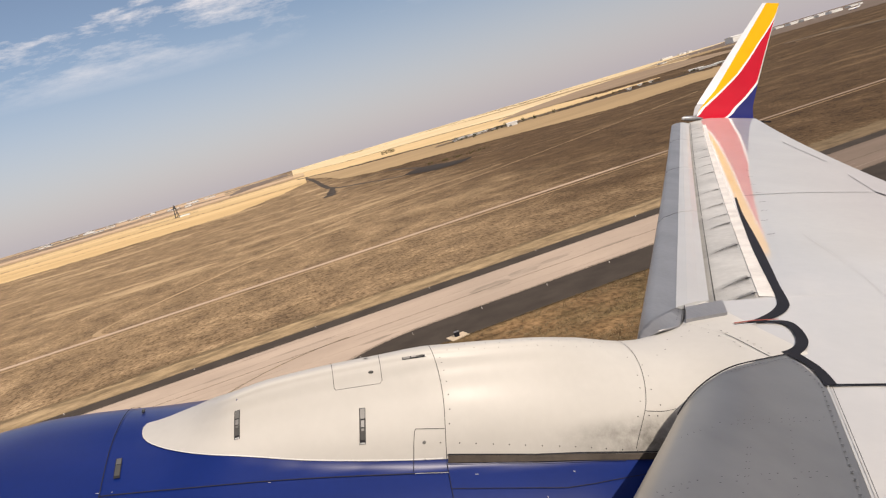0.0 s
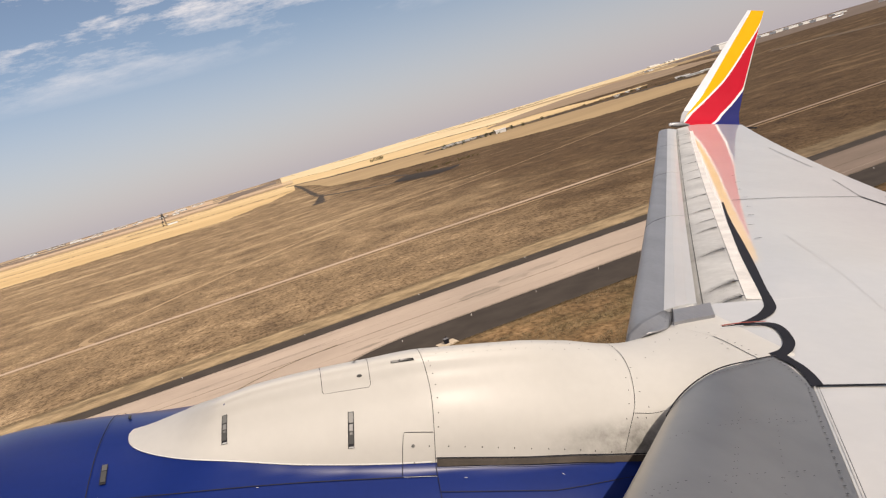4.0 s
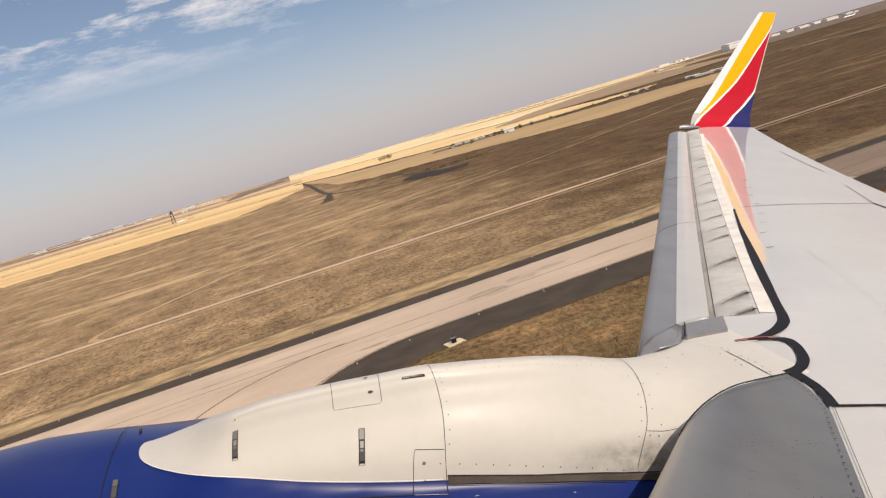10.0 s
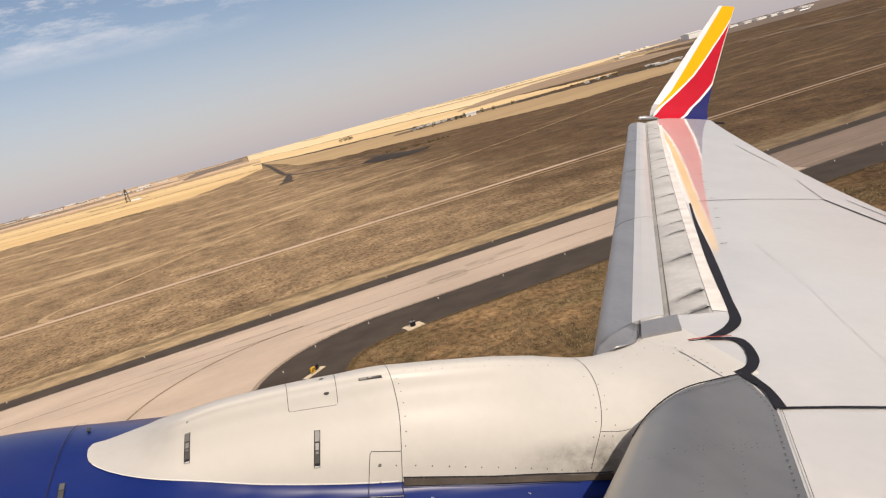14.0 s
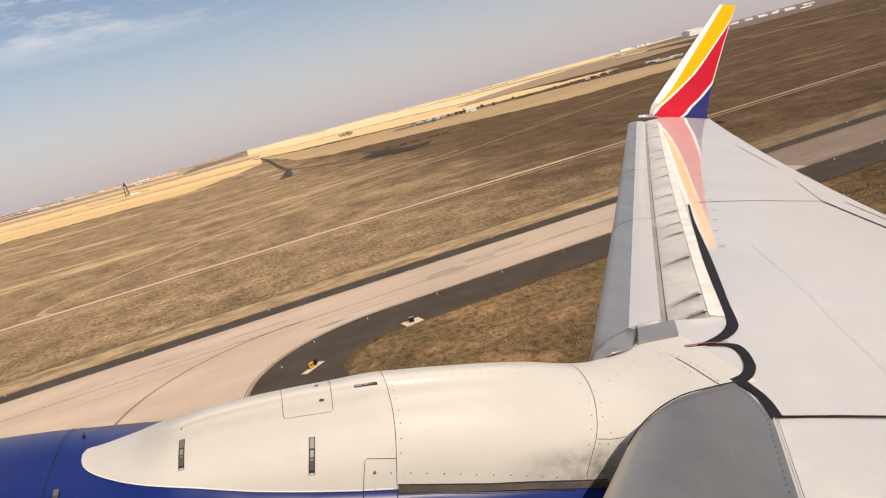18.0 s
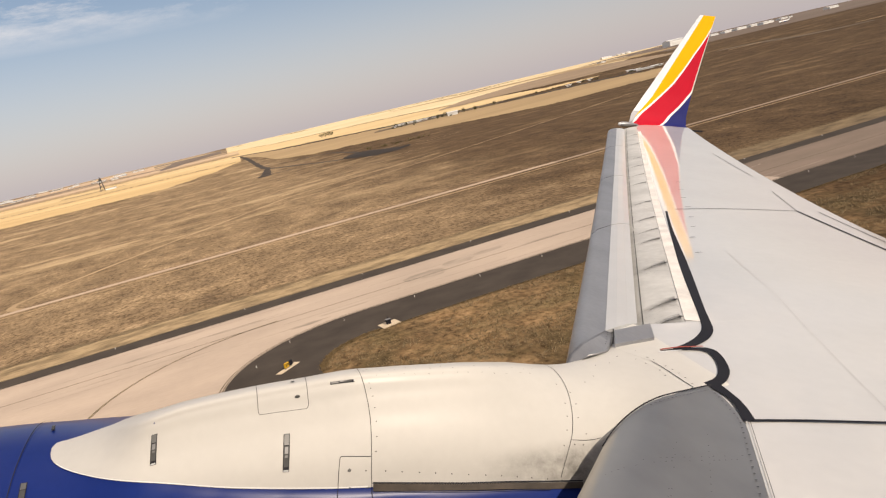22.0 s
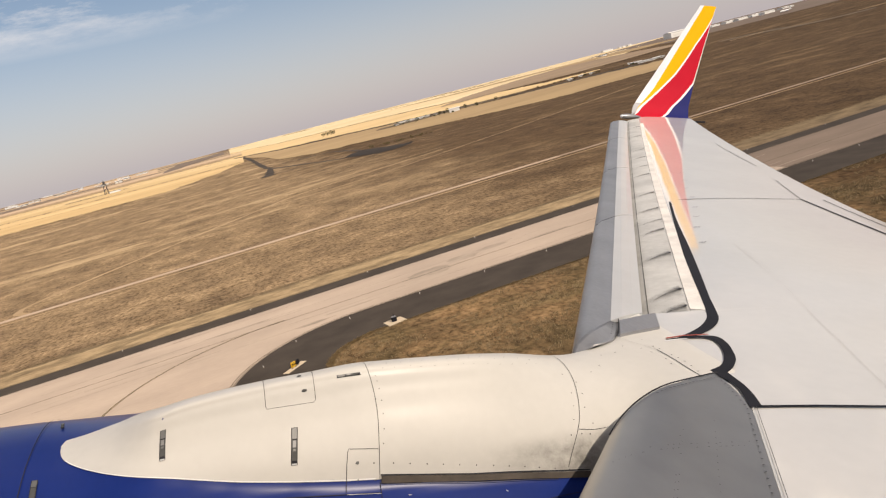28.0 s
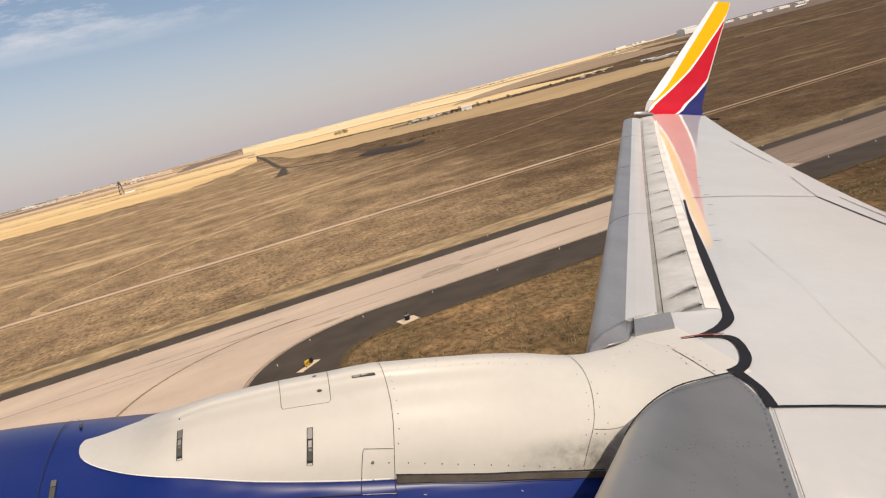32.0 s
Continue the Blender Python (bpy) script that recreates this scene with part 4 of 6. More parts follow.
# ---- markings, seams and fittings on the airliner ----
def even(pts, n):
    """n points spread evenly along a line, its corners rounded a little."""
    for _ in range(2):
        cut = [pts[0]]
        for (ax, ay), (bx, by) in zip(pts, pts[1:]):
            cut += [(0.8 * ax + 0.2 * bx, 0.8 * ay + 0.2 * by), (0.2 * ax + 0.8 * bx, 0.2 * ay + 0.8 * by)]
        pts = cut + [pts[-1]]
    run = [0.0]
    for p, q in zip(pts, pts[1:]):
        run.append(run[-1] + math.hypot(q[0] - p[0], q[1] - p[1]))
    xs, ys = list(zip(run, [p[0] for p in pts])), list(zip(run, [p[1] for p in pts]))
    return [(lerp_table(xs, run[-1] * k / (n - 1)), lerp_table(ys, run[-1] * k / (n - 1))) for k in range(n)]


def sealant(outer, inner, lift, label, n=60):
    """A flat band of sealant on the skin between two edge lines."""
    verts = [(x, y, skin(x, y) + lift) for pair in zip(even(outer, n), even(inner, n)) for x, y in pair]
    faces = [(2 * k, 2 * k + 1, 2 * k + 3, 2 * k + 2) for k in range(n - 1)]
    return part_of("sealant_band", mesh_data("sealant_band", verts, faces, M_BLACK), wing, label)


sealant([(4.50, 6.95), (4.02, 6.113), (3.45, 5.051), (3.11, 4.438), (2.752, 3.805), (2.612, 3.533), (2.549, 3.427), (2.453, 3.328), (2.348, 3.253), (2.227, 3.193)],
        [(4.475, 6.95), (3.91, 5.98), (3.275, 4.87), (2.923, 4.23), (2.658, 3.736), (2.54, 3.525), (2.474, 3.437), (2.362, 3.332), (2.216, 3.237), (2.06, 3.176)], 0.004, "black sealant band along the slat bay", 90)
sealant([(2.055, 3.173), (2.182, 3.196), (2.328, 3.191), (2.357, 3.15), (2.334, 3.056), (2.269, 2.922), (2.226, 2.858), (2.153, 2.781), (2.085, 2.733), (2.024, 2.705)],
        [(2.05, 3.166), (2.17, 3.177), (2.274, 3.162), (2.297, 3.126), (2.277, 3.049), (2.223, 2.944), (2.161, 2.861), (2.109, 2.814), (2.061, 2.789), (2.025, 2.775)], 0.008, "black sealant curl behind the engine fairing")
sealant([(2.09, 2.751), (2.082, 2.683), (2.071, 2.594), (2.045, 2.507), (2.003, 2.407)],
        [(2.021, 2.705), (2.034, 2.642), (2.02, 2.568), (1.984, 2.485), (1.942, 2.397)], 0.009, "black sealant band beside the bare metal edge", 30)
ribbon("primer_edge", [(2.06, 3.184), (2.18, 3.207), (2.32, 3.202)], 0.012, M_PRIMER, wing, 0.0095, "thin worn red primer edge")
ribbon("sealant_line", [(1.97, 2.41), (2.53, 2.342), (5.4, 2.0)], 0.02, M_BLACK, wing, 0.006)
ribbon("panel_seam", [(4.64, 7.02), (5.4, 7.12), (6.40, 7.20)], 0.013, M_SEAM, wing)
ribbon("panel_seam", [(6.40, 7.20), (6.01, 5.90), (5.66, 4.75), (5.34, 3.0)], 0.034, M_SEAM, wing)
ribbon("panel_seam", [(6.40, 7.20), (7.12, 8.50)], 0.007, M_SEAM, wing)
ribbon("panel_seam", [(6.72, 7.20), (6.15, 5.60)], 0.012, M_SEAM, wing)
ribbon("panel_seam", [(7.75, 9.7), (8.6, 11.9)], 0.010, M_SEAM, wing)
ribbon("panel_seam", [(3.93, 5.16), (3.85, 4.985), (3.70, 4.62)], 0.004, M_FAINT, wing)
ribbon("panel_seam", [(3.70, 4.62), (3.443, 4.008), (3.226, 3.509), (2.92, 2.872), (2.70, 2.42)], 0.0022, M_FAINT, wing)
for (fx, fy) in [(4.02, 5.70), (4.33, 6.15), (4.62, 6.60), (4.95, 7.15), (5.25, 7.70), (5.58, 8.25), (5.90, 8.80), (3.70, 5.15)]:
    ribbon("vortex_vane", [(fx - 0.09, fy), (fx - 0.02, fy + 0.009)], 0.010, M_SEAM, wing, 0.006)

M_ERODED = material("eroded_white_paint", (0.80, 0.765, 0.72), 0.5, vary=0.22, scale=5, fine=55)
eroded = [(x_duct(y) + 0.049, y) for y in span(3.615, 14.4, 44)]
ribbon("nose_strip", eroded, lambda t: 0.088 - 0.02 * t, M_ERODED, wing, 0.0025, "matt worn white strip along the wing's front edge")

# flap and aileron edges behind the wing box
def trailing_piece(name, y0, y1, drop, chord, label):
    f = lambda y, t: (lerp_table(X_TE, y) + chord * t - 0.02, y, skin(lerp_table(X_TE, y), y) - 0.012 - drop * t)
    v, fc = grid(f, span(y0, y1, 8), span(0, 1, 4), 0.03)
    return part_of(name, mesh_data(name, v, fc, M_WING), plane, label)


trailing_piece("inboard_flap", 0.4, 4.3, 0.28, 0.85, "lowered grey inboard flap")
trailing_piece("outboard_flap", 4.35, 9.6, 0.10, 0.30, "lowered grey outboard flap")
trailing_piece("aileron", 9.65, 13.4, 0.02, 0.10, "grey aileron at the trailing edge")

# slat bay: ribs, track pockets and soot
M_SOOTSHADE = material("soot_shade_grey", (0.12, 0.12, 0.11), 0.7, vary=0.5, scale=8)


def bay_z(x, y):
    r = x - x_duct(y)
    return flex(y) + lerp_table([(-0.42, -0.26), (-0.38, -0.13), (-0.30, -0.068), (-0.22, -0.042), (-0.14, -0.024), (-0.06, -0.010), (0.0, -0.003)], r)


def smear_material():
    """Oily soot, densest at the track opening and thinning forward along the bay."""
    m = bpy.data.materials.new("oily_smear")
    m.use_nodes = True
    n, l = m.node_tree.nodes, m.node_tree.links
    b = n["Principled BSDF"]
    b.inputs["Base Color"].default_value = (0.035, 0.033, 0.032, 1)
    b.inputs["Roughness"].default_value = 0.6
    tc, sp, ns = n.new("ShaderNodeTexCoord"), n.new("ShaderNodeSeparateXYZ"), n.new("ShaderNodeTexNoise")
    ns.inputs["Scale"].default_value, ns.inputs["Detail"].default_value = 14, 5
    l.new(tc.outputs["Generated"], sp.inputs["Vector"])
    l.new(tc.outputs["Object"], ns.inputs["Vector"])

    def op(kind, a, b_):
        q = n.new("ShaderNodeMath")
        q.operation = kind
        q.use_clamp = kind == "MULTIPLY"
        for k, v in enumerate((a, b_)):
            if isinstance(v, (int, float)):
                q.inputs[k].default_value = v
            else:
                l.new(v, q.inputs[k])
        return q.outputs["Value"]
    line = op("ADD", op("MULTIPLY", sp.outputs["X"], 0.42), 0.40)
    off = op("SUBTRACT", line, sp.outputs["Y"])
    rise = n.new("ShaderNodeMapRange")
    rise.inputs["From Min"].default_value, rise.inputs["From Max"].default_value = 0.42, 0.03
    l.new(off, rise.inputs["Value"])
    cut = n.new("ShaderNodeMapRange")
    cut.inputs["From Min"].default_value, cut.inputs["From Max"].default_value = -0.14, -0.03
    l.new(off, cut.inputs["Value"])
    along = op("POWER", sp.outputs["X"], 1.7)
    a = op("MULTIPLY", op("MULTIPLY", op("POWER", rise.outputs["Result"], 2.2), cut.outputs["Result"]), along)
    a = op("MULTIPLY", a, op("MULTIPLY", op("SUBTRACT", ns.outputs["Fac"], 0.12), 1.55))
    l.new(a, b.inputs["Alpha"])
    return m


M_SMEAR = smear_material()
for y, k_ in ((3.70, 1.3), (4.03, 1.5), (4.95, 1.25), (5.78, 0.9), (6.18, 0.6), (6.72, 0.9), (7.6, 0.8), (8.9, 0.8), (9.6, 0.6), (10.4, 0.9), (11.2, 0.7), (12.8, 0.9), (14.0, 0.8)):
    x, reach = x_duct(y), 0.30 if k_ > 0.7 else 0.16
    f_ = lambda u, t: (x - reach * (1 - u) - 0.004 + 0.555 * (-0.24 * k_ * (1 - t) + 0.05 * k_ * t), y - 0.24 * k_ + 0.32 * k_ * t, 0)
    v, fc = grid(f_, span(0, 1, 8), span(0, 1, 8))
    v = [(px_, py_, bay_z(px_, py_) + 0.004) for px_, py_, _ in v]
    part_of("soot_smear", mesh_data("soot_smear", v, fc, M_SMEAR), plane, "dark oily smear at a slat track opening")
    ribbon("slat_track_seam", [(x - 0.26, y - 0.09), (x - 0.14, y - 0.03), (x - 0.02, y)], lambda t: 0.004 + 0.006 * t, M_SOOTSHADE, plane, 0.006, f=bay_z)
    ribbon("slat_track_pocket", [(x - 0.034 * k_, y - 0.008), (x - 0.008, y + 0.002)], lambda t: 0.006 + 0.013 * k_ * t, M_SEAM, plane, 0.008, "dark oily slat track opening", f=bay_z)

# dark ribbon painted for the shadow in the gap behind each slat
for ya, yb in ((3.62, 6.3), (6.4, 9.2), (9.4, 12.2), (12.4, 15.0)):
    ribbon("slat_gap_shadow", [(x_duct(ya) - 0.262, ya), (x_duct((ya + yb) / 2) - 0.262, (ya + yb) / 2), (x_duct(yb) - 0.262, yb)], 0.005, M_SOOTSHADE, plane, 0.004, f=bay_z)

# pieces at the slat's inner end
def plate(name, pts, lift, thick, mat, label=""):
    n = len(pts)
    v = [(x, y, skin(x, y) + lift) for x, y in pts] + [(x, y, skin(x, y) + lift - thick) for x, y in pts]
    f = [tuple(range(n)), tuple(reversed(range(n, 2 * n)))] + [((k + 1) % n, k, k + n, (k + 1) % n + n) for k in range(n)]
    return part_of(name, mesh_data(name, v, f, mat), plane, label)


plate("slat_end_plate", [(1.95, 3.45), (2.22, 3.54), (2.11, 3.32), (1.84, 3.245)], 0.022, 0.02, M_SLATMETAL, "grey seal plate at the slat end")
ribbon("panel_seam", [(1.825, 3.235), (1.95, 3.46)], 0.005, M_SEAM, plane, 0.026)
ribbon("panel_seam", [(1.825, 3.235), (1.865, 3.15), (1.925, 3.045)], 0.002, M_FAINT, plane, 0.0095)
ribbon("panel_seam", [(1.925, 3.045), (1.934, 2.97), (1.937, 2.90), (1.937, 2.84), (1.941, 2.715)], 0.0045, M_SEAM, plane, 0.0095)
for fx, fy in ((1.933, 3.091), (1.945, 3.057), (1.959, 2.976), (1.967, 2.932), (1.971, 2.887), (1.970, 2.834), (1.962, 2.770), (1.88, 3.02), (1.90, 2.93), (1.89, 2.87)):
    ribbon("fastener", [(fx - 0.004, fy), (fx + 0.004, fy)], 0.006, M_VENT, plane, 0.0095)
# white line painted in for the highlight on the panel's raised lip
ribbon("lip_highlight", [(2.03, 3.147), (2.10, 3.158), (2.17, 3.165)], lambda t: 0.013 - 0.006 * t, M_STRIPE, plane, 0.0092, "highlight on the fairing panel's raised lip, painted white")


def slat_end_cap():
    """Bare metal piece that closes the slat's inner end against the fairing."""
    A_ = [(1.573, 3.238, -0.950), (1.598, 3.254, -0.895), (1.681, 3.303, -0.853), (1.801, 3.375, -0.833), (1.883, 3.425, -0.822)]
    B_ = [(x, y, skin(x, y) + 0.004) for x, y in ((1.66, 3.17), (1.72, 3.19), (1.79, 3.22), (1.845, 3.29), (1.945, 3.45))]
    def f(i, t):
        a, b = Vector(A_[int(i)]), Vector(B_[int(i)])
        return tuple(a.lerp(b, t))
    v, fc = grid(f, range(5), span(0, 1, 7), 0.01)
    part_of("slat_end_cap", mesh_data("slat_end_cap", v, fc, M_SLATMETAL, smooth=True), plane, "bare metal cap at the slat's inner end")


slat_end_cap()
for k in range(7):
    u_ = k / 6
    ribbon("fastener", [(1.797 + 0.115 * u_, 3.262 + 0.188 * u_), (1.803 + 0.115 * u_, 3.266 + 0.188 * u_)], 0.005, M_VENT, plane, 0.020)
def root_seam():
    verts, faces = [], []
    for k in range(25):
        t = 0.015 + 0.985 * (k / 24) ** 1.6
        x, y, z = inboard_nose(2.43 + 0.31 * t ** 0.36, t)
        verts += [(x - 0.001, y + 0.002, z + 0.008), (x + 0.001, y - 0.003, z + 0.004)]
        if k:
            faces.append((2 * k - 2, 2 * k - 1, 2 * k + 1, 2 * k))
    part_of("panel_seam", mesh_data("panel_seam", verts, faces, M_SEAM), plane, "dark seam between fairing and bare metal")


root_seam()


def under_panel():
    """Seal panel below the bare leading edge, facing the engine fairing; its shade is put into the dark colour."""
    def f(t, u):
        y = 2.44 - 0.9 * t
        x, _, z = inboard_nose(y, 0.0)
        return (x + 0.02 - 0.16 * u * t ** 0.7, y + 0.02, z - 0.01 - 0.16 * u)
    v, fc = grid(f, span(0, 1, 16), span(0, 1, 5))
    part_of("seal_panel", mesh_data("seal_panel", v, fc, M_SHADEPANEL, smooth=True), plane, "grey seal panel under the bare edge, darkened for shade")


M_SHADEPANEL = material("shaded_seal_panel", (0.07, 0.068, 0.065), 0.5, vary=0.3, scale=4)
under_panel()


# lines, hatches and vents on the engine
M_CHIP = material("chipped_paint", (0.45, 0.46, 0.50), 0.5, vary=0.3)
def on_cowl(x, d, lift):
    return Vector(fairing_at(x, d, 0.004 + lift))


def cowl_ribbon(name, pts, width, mat, parent, lift=0.002, label=""):
    P = []
    if name == "panel_seam" and len(pts) > 4:
        for _ in range(2):
            cut = [pts[0]]
            for (ax, ad), (bx, bd) in zip(pts, pts[1:]):
                cut += [(0.75 * ax + 0.25 * bx, 0.75 * ad + 0.25 * bd), (0.25 * ax + 0.75 * bx, 0.25 * ad + 0.75 * bd)]
            pts = cut + [pts[-1]]
    for (ax, ad), (bx, bd) in zip(pts, pts[1:]):
        n = max(1, int(math.hypot(bx - ax, radians(bd - ad) * 1.15) / 0.03))
        P += [(ax + (bx - ax) * k / n, ad + (bd - ad) * k / n) for k in range(n)]
    P.append(pts[-1])
    verts, faces = [], []
    for i, (x, d) in enumerate(P):
        a, b = P[max(i - 1, 0)], P[min(i + 1, len(P) - 1)]
        t = Vector((b[0] - a[0], radians(b[1] - a[1]) * 1.15)).normalized()
        for s in (1, -1):
            verts.append(on_cowl(x - t.y * width / 2 * s, d + math.degrees(t.x * width / 2 * s / 1.15), lift))
    for i in range(len(P) - 1):
        faces.append((2 * i, 2 * i + 1, 2 * i + 3, 2 * i + 2))
    return part_of(name, mesh_data(name, verts, faces, mat), parent, label)


cowl_ribbon("panel_seam", [(0.575, -30), (0.565, -13), (0.548, 5.3), (0.539, 14.6), (0.523, 21.6), (0.515, 25.9), (0.511, 30.5), (0.509, 36.4), (0.52, 60)], 0.0021, M_SEAM, fairing)
cowl_ribbon("panel_seam", [(1.50, -13), (1.487, -3.2), (1.479, 0.6), (1.466, 5.3), (1.447, 10.1), (1.421, 15.0), (1.393, 19.2), (1.372, 21.7), (1.311, 26.7), (1.283, 29.4)], 0.0021, M_SEAM, fairing)
cowl_ribbon("panel_seam", [(1.367, 22.4), (1.50, 23.0)], 0.0021, M_SEAM, fairing)
cowl_ribbon("panel_seam", [(-0.77, -40), (-0.766, -11), (-0.753, 3.9), (-0.749, 13.6), (-0.743, 20.7), (-0.738, 28), (-0.73, 60)], 0.003, M_SEAM, engine)
cowl_ribbon("panel_seam", [(-0.738, 28), (-0.507, 28), (-0.27, 27.9), (0.017, 28.4), (0.378, 29.8), (0.508, 30.2)], 0.004, M_SEAM, engine)
cowl_ribbon("panel_seam", [(0.511, 34.3), (0.95, 36.9), (1.063, 36.6), (1.315, 35.2)], 0.003, M_SEAM, engine)
M_GAP = material("sooty_gap", (0.070, 0.056, 0.046), 0.8, vary=0.5, scale=5)
cowl_ribbon("cowl_gap", [(0.519, 27.3), (0.876, 29.3), (1.23, 30.8), (1.377, 31.2)], 0.026, M_GAP, fairing, 0.004, "dark sooty gap under the fairing")
cowl_ribbon("gap_lip", [(0.518, 28.3), (0.874, 30.4), (1.227, 31.8)], 0.003, M_SEAM, fairing, 0.008, "thin dark lip")
cowl_ribbon("panel_seam", [(0.518, 26.6), (0.875, 28.6), (1.228, 30), (1.375, 30.4)], 0.004, M_SEAM, fairing, 0.008)
# thin white line that paints the light caught by the field's lower lip
rim = [(x, smooth_table(WHITE_LOW, x) - 0.12) for x in span(-0.62, 0.50, 40)]
cowl_ribbon("field_edge_glint", rim, 0.0045, M_STRIPE, fairing, 0.0015, "light on the white field's lip, painted as a white line")
hatch = cowl_ribbon("hatch_edge", [(0.108, -14), (0.107, 7.1), (0.113, 7.9), (0.297, 8.4), (0.307, 7.6), (0.33, -12)], 0.0021, M_SEAM, fairing, 0.002, "thin outline of a service hatch")
box = cowl_ribbon("hatch_edge", [(0.38, 29.5), (0.393, 23.9), (0.401, 21.6), (0.407, 21.1), (0.519, 21.9)], 0.0021, M_SEAM, fairing, 0.003, "thin outline of a corner hatch")
cowl_ribbon("hatch_strip", [(0.383, 29.9), (0.51, 30.5)], 0.0022, M_CHIP, engine, 0.004, "bright worn hatch edge")


def vent(x0, d0, x1, d1, width, pale=True, name="latch_slot"):
    at = lambda k: (x0 + (x1 - x0) * k, d0 + (d1 - d0) * k)
    frame_ = cowl_ribbon(name, [at(0), at(1)], width, M_SEAM, fairing, 0.003, "narrow dark latch slot")
    cowl_ribbon("slot_plate", [at(0.03), at(0.34)], width * 0.78, M_RIVET, frame_, 0.005, "worn grey plate")
    cowl_ribbon("slot", [at(0.37), at(0.90)], width * 0.78, M_VENT, frame_, 0.005)
    if not pale:
        return
    cowl_ribbon("latch", [at(0.40), at(0.58)], width * 0.55, M_LATCH, frame_, 0.007, "pale worn metal latch")
    cowl_ribbon("latch_pivot", [at(0.62), at(0.68)], width * 0.45, M_RIVET, frame_, 0.007, "small grey pivot")
    cowl_ribbon("slot_lip", [at(0.97), at(1.01)], width * 0.8, M_SLAT, frame_, 0.006, "white painted lip")


vent(-0.289, 6.4, -0.278, 16.3, 0.022)
vent(0.21, 14.6, 0.198, 22.5, 0.024)
vent(0.414, 1.0, 0.516, 1.6, 0.024)
vent(-0.702, 18.1, -0.693, 23.9, 0.022, False)
vent(-0.7, -7.6, -0.687, -3.3, 0.012, False)


def disc_field(name, spots, radius, mat, parent, lift, label=""):
    """Small round fasteners lying on the cowl, as one part."""
    verts, faces = [], []
    for x, d in spots:
        c = len(verts)
        for k in range(8):
            a = 2 * math.pi * k / 8
            verts.append(on_cowl(x + radius * math.cos(a), d + math.degrees(radius * math.sin(a) / 1.15), lift))
        faces.append(tuple(range(c, c + 8)))
    ob = part_of(name, mesh_data(name, verts, faces, mat), parent, label)
    ob["kind"] = "stuff"
    return ob


random.seed(4)
spots = [(0.573 + 0.0650 * k + random.uniform(-0.004, 0.004), 24.8 + 0.464 * k) for k in range(12)]
faint = [(0.60 + 0.055 * k + random.uniform(-0.01, 0.01), -3.4 + 0.2 * k + random.uniform(-0.9, 0.9)) for k in range(15)]
faint += [(0.62 + 0.06 * k + random.uniform(-0.01, 0.01), 0.2 + 0.2 * k + random.uniform(-0.5, 0.5)) for k in range(13)]
disc_field("fastener_rows", faint, 0.0023, M_STEELDOT, fairing, 0.003, "tiny grey fasteners near the crown")
spots += [(0.575, -2.9), (0.573, 3.4), (0.572, 5.4), (0.570, 8.1), (0.566, 11.6), (0.560, 15.0), (0.552, 18.3), (0.541, 21.1)]
spots += [(1.417, 7.1), (1.401, 13.6), (1.382, 17.1), (1.358, 20.3), (1.324, 23.5)]
spots += [(1.456, 10.3), (1.45, 14.0), (1.43, 17.6), (1.44, 21.4), (1.374, 23.4), (1.412, 23.6)]
spots += [(1.56 + 0.06 * k, 4 + random.uniform(-6, 6)) for k in range(7)] + [(0.429, 23.9), (0.496, 24.3), (0.431, 26.8), (0.498, 27.2)]
disc_field("fastener_rows", spots, 0.0028, M_VENT, fairing, 0.003, "small dark round fasteners")
disc_field("hatch_button", [(0.268, 4.0)], 0.012, M_VENT, fairing, 0.004)
disc_field("hatch_button", [(0.262, -3.6)], 0.010, M_VENT, fairing, 0.004)
disc_field("latch_pin", [(0.434, 23.9)], 0.0065, M_RIVET, fairing, 0.005)


for a_, b_, c_, d_ in ((-0.157, 28.5, -0.132, 28.6), (-0.752, 27.2, -0.725, 27.4), (-0.7, 27.3, -0.69, 27.3), (0.995, 33, 1.013, 34), (0.864, 38.3, 0.873, 39.2), (0.611, 31.5, 0.642, 31.6)):
    cowl_ribbon("paint_chip", [(a_, b_), (a_ + 0.4 * (c_ - a_), b_ + 0.4 * (d_ - b_))], 0.003, M_CHIP, engine, 0.002, "pale paint chip")


